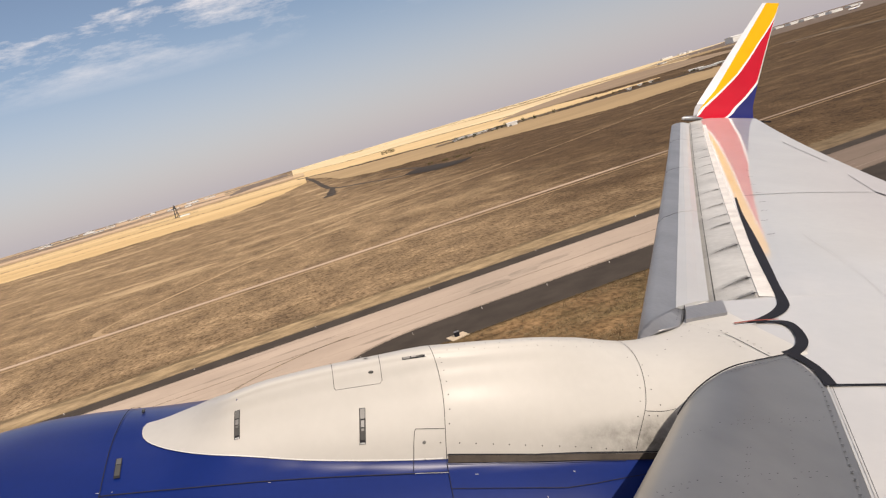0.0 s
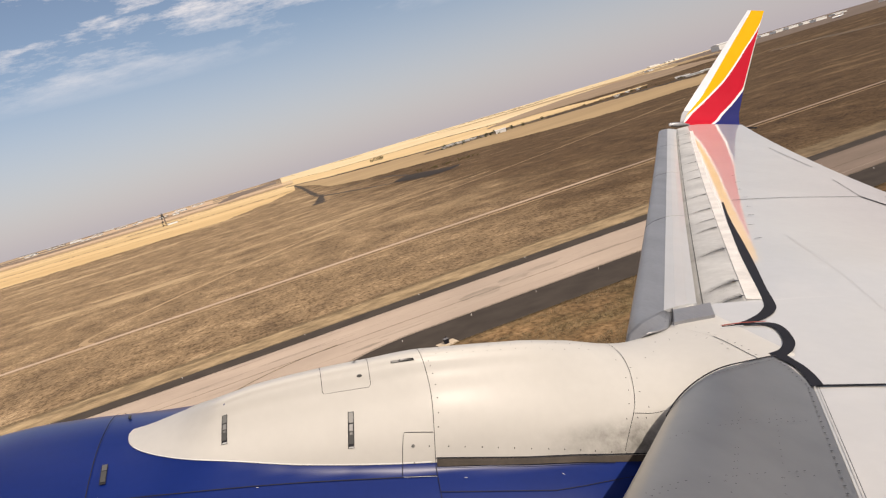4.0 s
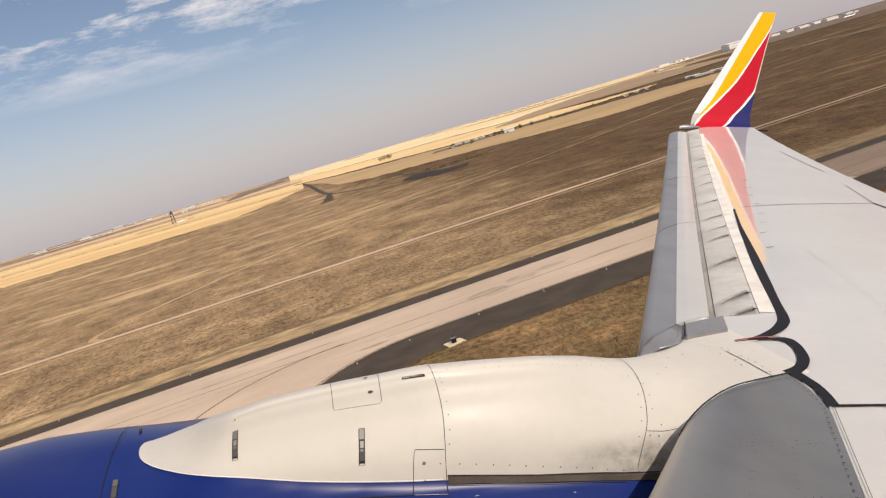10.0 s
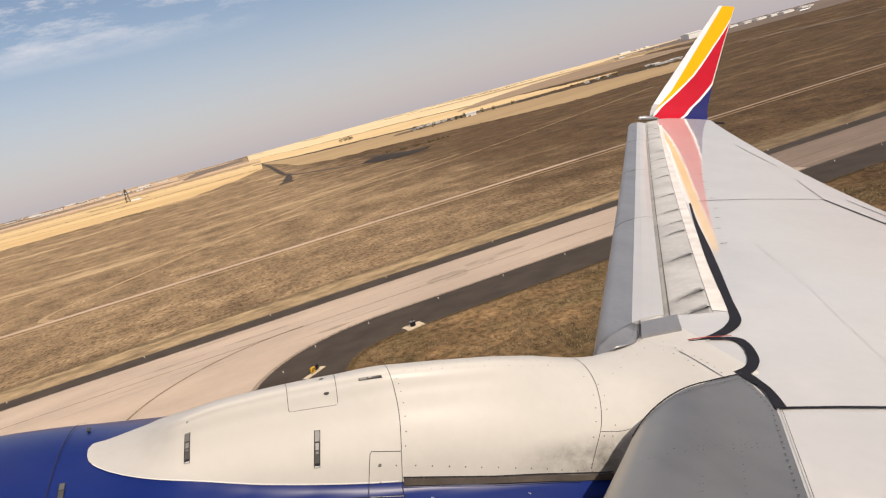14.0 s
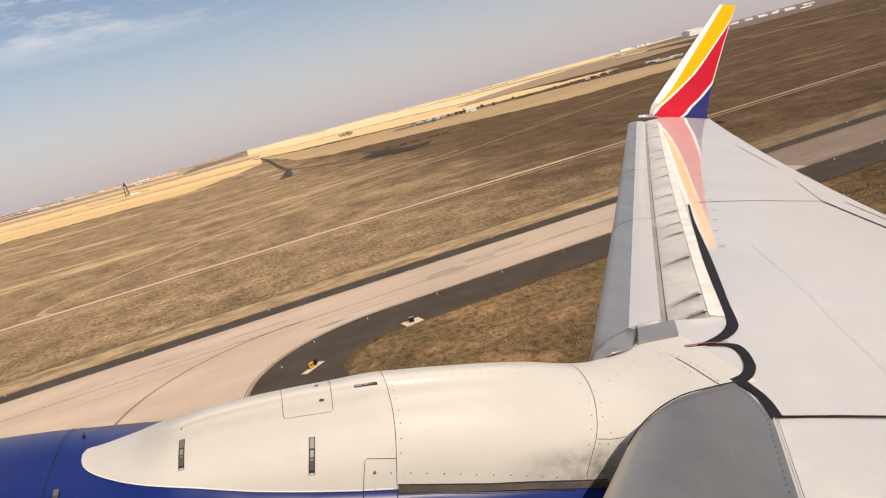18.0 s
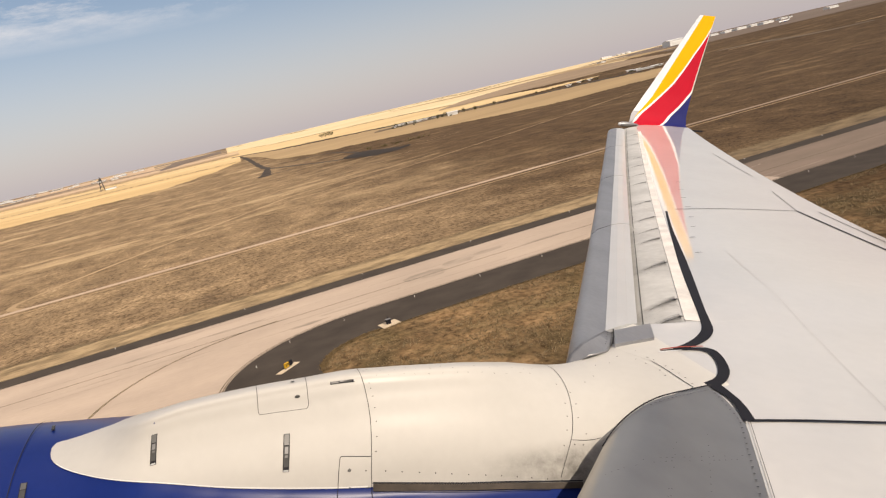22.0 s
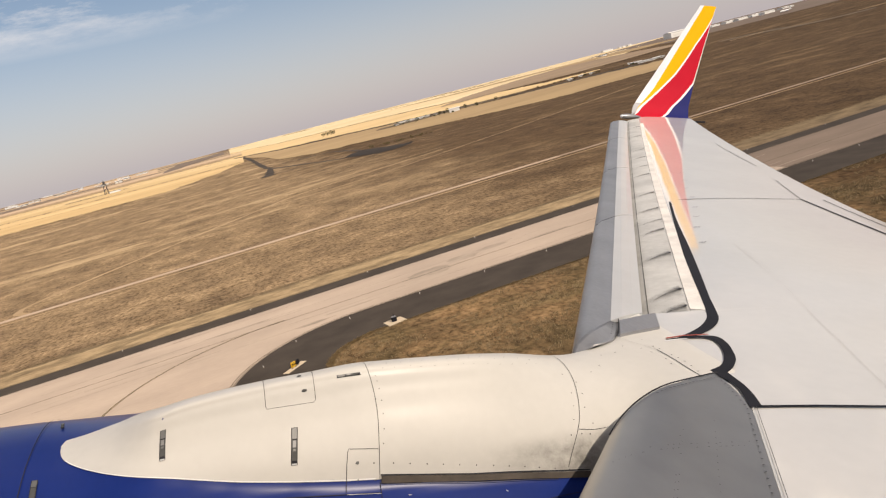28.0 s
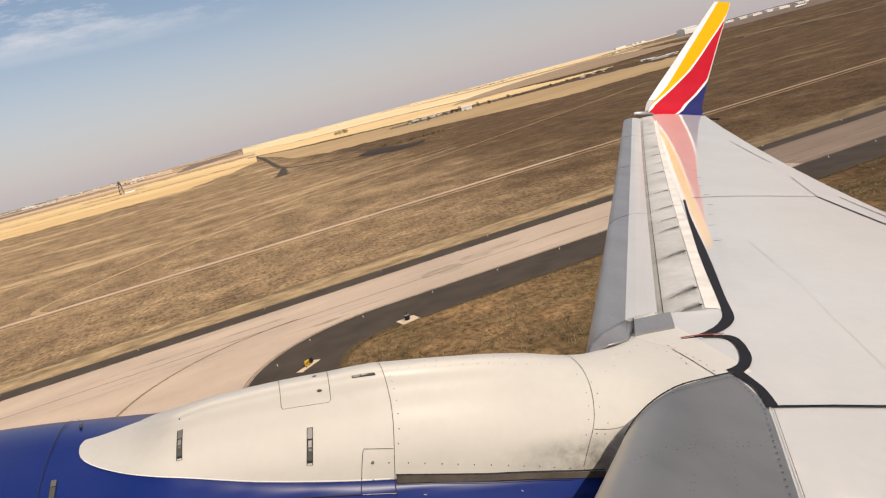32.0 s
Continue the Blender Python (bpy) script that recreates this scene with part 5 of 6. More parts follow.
def edge_rivets():
    verts, faces = [], []
    for k in range(64):
        y = 2.70 - 0.039 * k
        for s in (0.962,):
            x, yy, z = inboard_nose(y, s)
            c = len(verts)
            verts.extend([(x - 0.0042, yy - 0.0035, z + 0.003), (x + 0.0042, yy - 0.0035, z + 0.003), (x + 0.0042, yy + 0.0035, z + 0.003), (x - 0.0042, yy + 0.0035, z + 0.003)])
            faces.append((c, c + 1, c + 2, c + 3))
    for k in range(16):
        s = 0.35 + 0.038 * k
        x, yy, z = inboard_nose(2.43 + 0.31 * s ** 0.36 - 0.035, s)
        c = len(verts)
        verts.extend([(x - 0.006, yy - 0.002, z + 0.003), (x + 0.006, yy - 0.002, z + 0.003), (x + 0.006, yy + 0.002, z + 0.003), (x - 0.006, yy + 0.002, z + 0.003)])
        faces.append((c, c + 1, c + 2, c + 3))
    def stud(y, s, w=0.003, h=0.002):
        x, yy, z = inboard_nose(y, s)
        c = len(verts)
        verts.extend([(x - w, yy - h, z + 0.003), (x + w, yy - h, z + 0.003), (x + w, yy + h, z + 0.003), (x - w, yy + h, z + 0.003)])
        faces.append((c, c + 1, c + 2, c + 3))
    rng = random.Random(5)
    for y in (2.21, 2.185, 1.875, 1.845, 1.50, 1.47, 1.10, 1.07):
        for k in range(24):
            if rng.random() < 0.62:
                stud(y - 0.06 * k / 24, 0.16 + 0.033 * k, rng.uniform(0.0018, 0.0038), rng.uniform(0.001, 0.002))
    for s in (0.52, 0.535, 0.73):
        for k in range(40):
            if rng.random() < 0.55:
                stud(2.36 - 0.04 * k, s, 0.0018, 0.002)
    ob = part_of("rivet_rows", mesh_data("rivet_rows", verts, faces, M_STEELDOT), plane, "rows of small rivets in bare metal")
    ob["kind"] = "stuff"


edge_rivets()
for off, w_ in ((0.004, 0.004), (0.020, 0.0028)):
    ribbon("edge_trim_line", [(lerp_table(NOSE_IN, y) + off, y) for y in (2.40, 2.1, 1.73, 1.2, 0.6, 0.3)], w_, M_SLAT if off < 0.01 else M_RIVET, plane, 0.009, "thin pale trim line behind the bare edge")

# winglet root: fairing, static lamp and dischargers
def tip_lamp():
    """Teardrop housing at the foot of the winglet, with a clear lens in its nose."""
    prof = [(8.52, 0.0), (8.53, 0.03), (8.56, 0.05), (8.62, 0.066), (8.70, 0.072), (8.80, 0.066), (8.92, 0.045), (9.02, 0.02)]
    def ring(i, a):
        x, r = prof[int(i)]
        return (x, 15.32 + r * math.cos(a), 0.955 + 0.85 * r * math.sin(a))
    for name, rows, mat, label in (("lamp_housing", range(2, len(prof)), M_SLATMETAL, "bare metal wingtip lamp housing"), ("lamp_lens", range(0, 3), M_STRIPE, "clear bright wingtip lamp lens")):
        v, f = grid(ring, rows, span(0, 2 * math.pi, 17))
        part_of(name, mesh_data(name, v, f, mat, smooth=True), plane, label)


tip_lamp()
part("tip_fitting", box_bm(10.30, 10.75, 15.30, 15.36, 0.86, 0.90, 0.01), M_SEAM, plane, "dark fitting at the wingtip")

# ---- runway furniture ----
M_LAMPWHITE = material("lamp_white", (0.75, 0.74, 0.70), 0.4, vary=0.1)
M_ORANGE = material("post_ochre", (0.55, 0.33, 0.08), 0.6, vary=0.2)
M_PLATE = material("light_base_concrete", (0.27, 0.225, 0.18), 0.9, vary=0.2)


def cyl_bm(r0, r1, z0, z1, n=14):
    bm = bmesh.new()
    bmesh.ops.create_cone(bm, cap_ends=True, segments=n, radius1=r0, radius2=r1, depth=z1 - z0)
    for v in bm.verts:
        v.co.z += (z0 + z1) / 2
    return bm


def edge_light(x, y):
    t = tagged(new("runway_edge_light"), "small white runway edge light on an ochre stem and round plate", "runway light", "runway edge lights")
    t.location = (x, y, -0.01)
    part("base_plate", cyl_bm(0.32, 0.30, 0.0, 0.05, 20), M_PLATE, t, "round pale base plate")
    part("stem", cyl_bm(0.045, 0.035, 0.05, 0.26), M_ORANGE, t, "ochre stem")
    part("neck", cyl_bm(0.025, 0.022, 0.26, 0.46), M_LAMPWHITE, t, "thin white neck")
    ring = bmesh.new()
    bmesh.ops.create_circle(ring, cap_ends=False, segments=16, radius=0.27)
    loop = bmesh.ops.extrude_edge_only(ring, edges=ring.edges[:])
    for e in loop["geom"]:
        if isinstance(e, bmesh.types.BMVert):
            e.co *= 0.78
    for v in ring.verts:
        v.co += Vector((0.72, 0.12, 0.012))
    part("cover_ring", ring, M_PLATE, t, "pale ring of a flush cover beside the lamp")
    part("lamp", cyl_bm(0.065, 0.055, 0.46, 0.60), M_LAMPWHITE, t, "white glass lamp")
    return t


first_light = edge_light(FIELD_X, LINE_Y + 3.2)
for k in (-6, -5, -4, -3, -2, -1, 1, 2, 3, 4, 5, 6):
    copy_thing(first_light, pose(FIELD_X + 61 * k, LINE_Y + 3.2, -0.01))


def taxi_light(x, y):
    t = tagged(new("taxiway_edge_light"), "small pale taxiway edge light on a round plate", "taxiway light", "taxiway edge lights")
    t.location = (x, y, 0.008)
    part("base_plate", cyl_bm(0.15, 0.14, 0.0, 0.05, 18), M_PLATE, t, "round pale base plate")
    part("stem", cyl_bm(0.04, 0.035, 0.05, 0.26), M_LAMPWHITE, t)
    part("lamp", cyl_bm(0.075, 0.06, 0.26, 0.38), M_LAMPWHITE, t, "pale glass lamp")
    return t


first_taxi_light = taxi_light(8.0, 145.0)
for x_, y_ in [(0.5, 135.5), (20.0, 148.6)] + [(36.0 + 15.5 * k, 149.4) for k in range(14)] + [(-29.0 + 31 * k, 187.0) for k in range(-4, 10)]:
    copy_thing(first_taxi_light, pose(x_, y_, 0.008))


M_PITFRAME = material("pit_frame_concrete", (0.20, 0.155, 0.125), 0.9, vary=0.25)


def pit_cover(x, y):
    t = tagged(new("cable_pit_cover"), "dark rectangular pit cover in a pale concrete frame", "pit cover", "cable pit covers")
    t.location = (x, y, -0.02)
    for a in ((-0.78, 0.78, -0.52, -0.36), (-0.78, 0.78, 0.36, 0.52), (-0.78, -0.58, -0.36, 0.36), (0.58, 0.78, -0.36, 0.36)):
        part("frame_bar", box_bm(a[0], a[1], a[2], a[3], 0.0, 0.06, 0.01), M_PITFRAME, t, "worn concrete frame")
    for k in range(5):
        part("grating_bar", box_bm(-0.56 + 0.225 * k, -0.40 + 0.225 * k, -0.36, 0.36, 0.0, 0.035, 0.008), M_GAP, t, "rusty dark grating")
    return t


first_pit = pit_cover(FIELD_X - 3.2, LINE_Y + 8.0)
copy_thing(first_pit, pose(FIELD_X + 58.0, LINE_Y + 8.0, -0.02))
copy_thing(first_pit, pose(104.0, 96.0, -0.11))


def marker_sign(x, y):
    t = tagged(new("marker_sign"), "black board sign on a pale pad at the grass edge", "sign")
    t.location = (x, y, -0.1)
    t.rotation_euler = (0, 0, radians(8))
    part("board", box_bm(-0.17, 0.17, -0.60, 0.60, 0.20, 1.35, 0.13), M_BLACK, t, "black weathered board")
    part("pad", box_bm(-2.6, 2.6, -1.0, 1.0, 0.0, 0.09, 0.02), M_PITFRAME, t, "worn concrete pad")
    for yy in (-0.4, 0.4):
        part("leg", box_bm(-0.05, 0.05, yy - 0.05, yy + 0.05, 0.0, 0.27), M_RIVET, t)
    return t


marker_sign(FIELD_X + 230.0, 35.0)

# ---- grass fringe and far things ----
M_BLADES = bpy.data.materials.new("straw_blades")
M_BLADES.use_nodes = True
_n, _l = M_BLADES.node_tree.nodes, M_BLADES.node_tree.links
_geo = _n.new("ShaderNodeNewGeometry")
_ramp = _n.new("ShaderNodeValToRGB")
_ramp.color_ramp.elements[0].color = (0.13, 0.10, 0.055, 1)
_ramp.color_ramp.elements[1].color = (0.33, 0.24, 0.135, 1)
_l.new(_geo.outputs["Random Per Island"], _ramp.inputs["Fac"])
_l.new(_ramp.outputs["Color"], _n["Principled BSDF"].inputs["Base Color"])
_n["Principled BSDF"].inputs["Roughness"].default_value = 0.95


M_FRINGE = material("brown_weeds", (0.21, 0.145, 0.075), 0.95, vary=0.45, scale=0.9, fine=9)


def grass_tufts():
    rng = np.random.RandomState(11)

    def tuft(x, y, h, blades, big=1.0):
        """A few leaning blades that share one root."""
        for k in range(blades):
            a = rng.uniform(0, math.pi)
            w = rng.uniform(0.03, 0.09) * big
            dx, dy = math.cos(a) * w, math.sin(a) * w
            ox, oy = rng.normal(0, 0.22 * big, 2)
            c = len(verts)
            lx, ly = rng.normal(0, 0.15, 2)
            verts.extend([(x + ox - dx, y + oy - dy, -0.14), (x + ox + dx, y + oy + dy, -0.14), (x + ox + lx, y + oy + ly, -0.12 + h * rng.uniform(0.6, 1.1))])
            faces.append((c, c + 1, c + 2))
    verts, faces = [], []
    for _ in range(3000):
        tuft(rng.uniform(26, 260), SH_IN - abs(rng.normal(0, 0.5)), rng.uniform(0.14, 0.36), 5)
    for _ in range(1200):
        a = rng.uniform(90, 180)
        r = R_IN - abs(rng.normal(0, 0.5))
        tuft(EX + r * math.cos(radians(a)), EY + r * math.sin(radians(a)), rng.uniform(0.14, 0.36), 5)
    tagged(new("grass_fringe", mesh_data("grass_fringe", verts, faces, M_FRINGE)), "brown weedy grass fringe where turf meets the pavement", "grass", kind="stuff")
    verts, faces = [], []
    for _ in range(52000):
        y = rng.uniform(44, SH_IN - 0.5)
        x = rng.uniform(-0.32 * y, 12 + 1.1 * y)
        if x < EXIT_R + 18 and not (x > EXIT_R + 17 and y < EY):
            if math.hypot(x - EX, y - EY) > R_IN or y < EY:
                continue
        elif x < EX and y > EY and math.hypot(x - EX, y - EY) > R_IN:
            continue
        if noise.noise(Vector((x / 16, y / 7.0, 1.5))) + 0.7 * noise.noise(Vector((x / 4.5, y / 2.5, 6.5))) > -0.05:
            tuft(x, y, rng.uniform(0.16, 0.42), 4)
    tagged(new("grass_tufts", mesh_data("grass_tufts", verts, faces, M_BLADES)), "dry straw-coloured grass tufts between runway and taxiway", "grass", kind="stuff")


grass_tufts()


def at_bearing(deg, dist):
    """A place on the plain: degrees aft of straight out from the wing, metres away."""
    x, y = dist * math.sin(radians(deg)), dist * math.cos(radians(deg))
    return x, y, land(x, y)


M_ROOFWHITE = material("white_metal_roof", (0.78, 0.77, 0.74), 0.5, vary=0.08, scale=0.05)
M_DOOR = material("pale_grey_door", (0.72, 0.71, 0.68), 0.6, vary=0.1, scale=0.05)
M_WALLTAN = material("tan_building_wall", (0.42, 0.36, 0.29), 0.8, vary=0.15, scale=0.05)
M_WALLGREY = material("grey_building_wall", (0.22, 0.22, 0.23), 0.8, vary=0.15, scale=0.05)
M_GLASSY = material("dark_window_glass", (0.03, 0.035, 0.045), 0.15, vary=0.1)
M_TOWER = material("tower_concrete", (0.36, 0.33, 0.31), 0.8, vary=0.1, scale=0.1)
M_LEAF = material("dark_scrub_leaves", (0.07, 0.075, 0.035), 0.95, vary=0.4, scale=0.4)
M_SCRUB = material("olive_scrub_leaves", (0.19, 0.155, 0.075), 0.95, vary=0.4, scale=0.4)
M_BARK = material("bark", (0.10, 0.075, 0.05), 0.95, vary=0.3)


def hangar(deg, dist, w, d, h, label, wall=M_ROOFWHITE, roof=M_ROOFWHITE, name="hangar", doors=4):
    x, y, z = at_bearing(deg, dist)
    t = tagged(new(name), label, "building", "far airport buildings")
    t.location = (x, y, z - 0.5)
    t.rotation_euler = (0, 0, radians(-deg if dist < 1300 else -0.15 * deg))
    part("wall", box_bm(-w / 2, w / 2, 0, d, 0, h * 0.82), wall, t)
    bm = bmesh.new()
    a = [bm.verts.new(p) for p in ((-w / 2 - 1, -1, h * 0.82), (w / 2 + 1, -1, h * 0.82), (w / 2 + 1, d + 1, h * 0.82), (-w / 2 - 1, d + 1, h * 0.82), (-w / 2 - 1, d / 2, h), (w / 2 + 1, d / 2, h))]
    for f in ((0, 1, 5, 4), (2, 3, 4, 5), (0, 4, 3), (1, 2, 5), (3, 2, 1, 0)):
        bm.faces.new([a[k] for k in f])
    part("roof", bm, roof, t, "white low-pitched roof")
    for k in range(doors):
        x0 = -w / 2 + w * (k + 0.12) / doors
        part("door", box_bm(x0, x0 + w * 0.76 / doors, -0.3, 0.1, 0.3, h * 0.55), M_DOOR, t)
    return t


hangar(36.8, 2660, 56, 50, 21, "large white airport hangar on the horizon", doors=1)
for d_, r_, w_, h_ in ((39.3, 2740, 30, 8), (40.3, 2695, 36, 9), (41.1, 2690, 34, 9), (42.0, 2700, 35, 9), (42.8, 2560, 36, 9), (43.8, 2770, 24, 7), (44.2, 2800, 12, 6), (31.8, 4300, 60, 11), (32.7, 4300, 12, 9), (33.0, 4320, 18, 9), (33.4, 4350, 22, 10), (31.5, 2365, 16, 5), (46.8, 2600, 30, 8)):
    hangar(d_, r_, w_, 30, h_, "long white airport building on the far plain", doors=1, name="terminal_building")
for d_, r_, w_, h_ in ((29.5, 1227, 7, 3.4), (30.3, 1222, 6, 3.2), (33.2, 1218, 9, 3.4), (33.7, 1205, 11, 3.6), (34.3, 1186, 26, 3.4), (35.0, 1203, 10, 3.2), (35.4, 1196, 8, 3.2), (28.7, 1201, 8, 3.0)):
    hangar(d_, r_, w_, 8, h_, "low pale shed beside the farm track", wall=M_WALLTAN if w_ < 9 else M_ROOFWHITE, doors=1, name="long_shed")
for d_, r_, w_, h_ in ((15.2, 1172, 8, 4.0), (15.7, 1196, 16, 3.6), (16.4, 1200, 22, 3.4), (17.0, 1186, 12, 3.8), (17.6, 1190, 9, 3.4), (18.3, 1188, 7, 3.2)):
    hangar(d_, r_, w_, 8, h_, "small pale farm building among dark scrub", wall=M_WALLTAN if w_ < 10 else M_ROOFWHITE, roof=M_WALLGREY if w_ < 9 else M_ROOFWHITE, doors=1, name="farmhouse")
hangar(19.75, 1152, 16, 12, 6.8, "white farm barn beside the track", doors=1, name="barn")
rng_ = random.Random(17)
for k in range(34):
    d_ = -15.5 + 12.0 * k / 33 - (18 if k % 4 == 3 else 0) + rng_.uniform(-0.4, 0.4)
    hangar(d_, rng_.uniform(2300, 4200), rng_.uniform(12, 48), 18, rng_.uniform(4, 7), "pale warehouse at the edge of the far town", wall=rng_.choice((M_ROOFWHITE, M_WALLTAN, M_WALLGREY)), roof=rng_.choice((M_ROOFWHITE, M_ROOFWHITE, M_WALLGREY)), doors=2, name="warehouse")


def control_tower(deg, dist):
    x, y, z = at_bearing(deg, dist)
    t = tagged(new("control_tower"), "tall concrete airport control tower with glazed cab", "control tower")
    t.location = (x, y, z - 0.5)
    part("shaft", cyl_bm(6.5, 4.8, 0, 74, 20), M_TOWER, t, "slender concrete shaft")
    part("collar", cyl_bm(5.0, 10.5, 74, 80, 20), M_TOWER, t)
    part("gallery", cyl_bm(10.5, 10.0, 80, 84, 20), M_TOWER, t)
    part("cab_glass", cyl_bm(8.2, 9.6, 84, 89.5, 20), M_GLASSY, t, "dark glazed cab")
    part("cab_roof", cyl_bm(10.2, 8.0, 89.5, 92, 20), M_TOWER, t)
    part("mast", cyl_bm(0.5, 0.3, 92, 99, 8), M_TOWER, t)


control_tower(58.0, 3900)


def bar_bm(bm, a, b, w):
    a, b = Vector(a), Vector(b)
    d = (b - a).normalized()
    s = d.orthogonal().normalized() * w
    u = d.cross(s)
    vs = [bm.verts.new(p + q) for p in (a, b) for q in (s, u, -s, -u)]
    for k in range(4):
        bm.faces.new((vs[k], vs[(k + 1) % 4], vs[4 + (k + 1) % 4], vs[4 + k]))


M_STEEL = material("dark_tower_steel", (0.07, 0.065, 0.06), 0.7, vary=0.2)


def lattice_tower(deg, dist):
    x, y, z = at_bearing(deg, dist)
    t = tagged(new("radar_tower"), "dark steel lattice tower with a platform on the plain", "tower")
    t.location = (x, y, z - 0.3)
    lv = [(0, 3.6), (6, 3.0), (12, 2.4), (18, 1.9)]
    for sx, sy in ((1, 1), (1, -1), (-1, 1), (-1, -1)):
        bm = bmesh.new()
        for (h0, r0), (h1, r1) in zip(lv, lv[1:]):
            bar_bm(bm, (sx * r0, sy * r0, h0), (sx * r1, sy * r1, h1), 0.5)
        part("leg", bm, M_STEEL, t)
    bm = bmesh.new()
    for (h0, r0), (h1, r1) in zip(lv, lv[1:]):
        for s in (1, -1):
            bar_bm(bm, (-r0, s * r0, h0), (r1, s * r1, h1), 0.3)
            bar_bm(bm, (s * r0, r0, h0), (s * r1, -r1, h1), 0.3)
    part("bracing", bm, M_STEEL, t)
    part("platform", box_bm(-3.2, 3.2, -3.2, 3.2, 18, 19, 0.1), M_STEEL, t)
    part("cabin", box_bm(-2.0, 2.0, -2.0, 2.0, 19, 22.5, 0.2), M_STEEL, t)
    part("aerial", cyl_bm(0.9, 0.5, 22.5, 25), M_STEEL, t)
    hut = tagged(new("equipment_hut"), "long white equipment hut beside the lattice tower", "hut")
    hut.location = (x + 14, y - 6, z - 0.2)
    part("wall", box_bm(-9, 9, -3, 3, 0, 3.2, 0.1), M_ROOFWHITE, hut)
    part("roof", box_bm(-9.4, 9.4, -3.3, 3.3, 3.2, 3.6, 0.1), M_STEEL, hut)


lattice_tower(-6.3, 1430)


def pole(deg, dist):
    x, y, z = at_bearing(deg, dist)
    t = tagged(new("utility_pole"), "tall thin dark pole with a crossarm in the fields", "pole", "far utility poles")
    t.location = (x, y, z - 0.3)
    part("post", cyl_bm(0.35, 0.22, 0, 19, 8), M_WALLGREY, t)
    part("crossarm", box_bm(-2.6, 2.6, -0.15, 0.15, 16.8, 17.2), M_WALLGREY, t)


for d_, r_ in ((-38.4, 1400), (-37.4, 1430), (-36.5, 1460)):
    pole(d_, r_)


def tree(deg, dist, h, leaf=None, label="dark rounded prairie tree far off in the fields"):
    x, y, z = at_bearing(deg, dist)
    t = tagged(new("tree"), label, "tree", "far trees")
    t.location = (x, y, z - 0.3)
    bm = cyl_bm(0.35, 0.18, 0, h * 0.55, 8)
    for k in range(4):
        a = k * 1.6
        bar_bm(bm, (0, 0, h * (0.35 + 0.04 * k)), (math.cos(a) * h * 0.25, math.sin(a) * h * 0.25, h * 0.72), 0.08)
    part("trunk", bm, M_BARK, t)
    rng = random.Random(int(deg * 100 + dist))
    verts, faces = [], []
    for _ in range(420):
        u = Vector((rng.gauss(0, 1), rng.gauss(0, 1), rng.gauss(0, 0.8))).normalized() * h * 0.42 * rng.uniform(0.45, 1.0) ** 0.6
        p = Vector((u.x * 1.15, u.y * 1.15, h * 0.54 + u.z * 1.05))
        s = h * 0.05 * rng.uniform(0.7, 1.5)
        a, b = Vector((rng.uniform(-1, 1), rng.uniform(-1, 1), rng.uniform(-1, 1))) * s, Vector((rng.uniform(-1, 1), rng.uniform(-1, 1), rng.uniform(-1, 1))) * s
        c = len(verts)
        verts.extend([p - a, p + b, p + a])
        faces.append((c, c + 1, c + 2))
    part_of("crown", mesh_data("crown", verts, faces, leaf or M_LEAF), t)


for d_, r_, h_ in ((9.6, 1450, 8), (9.9, 1455, 9), (10.2, 1450, 9), (10.4, 1456, 8), (15.3, 1182, 7), (16.1, 1170, 6), (16.8, 1158, 7), (18.6, 1175, 6), (19.2, 1190, 7), (20.6, 1200, 6), (21.5, 1195, 5), (23.0, 1180, 6)):
    tree(d_, r_, h_)
rng_ = random.Random(30)
for k in range(30):
    u_ = k / 29
    tree(12.9 + 4.8 * u_ + rng_.gauss(0, 0.2), 838 + rng_.gauss(0, 11) - 6 * u_, rng_.uniform(1.4, 3.4), M_SCRUB, "low olive bush beside the dark pond")
for k in range(34):
    u_ = rng_.random()
    tree(26.2 + 9.4 * u_, 1222 - 30 * u_ + rng_.gauss(0, 9), rng_.uniform(1.8, 4.0), M_LEAF if k % 3 else M_SCRUB, "small dark tree along the farm track")
for k in range(22):
    tree(14.9 + 7.6 * rng_.random(), 1168 + rng_.gauss(0, 14), rng_.uniform(1.8, 4.5), M_LEAF, "small dark tree among farm buildings")


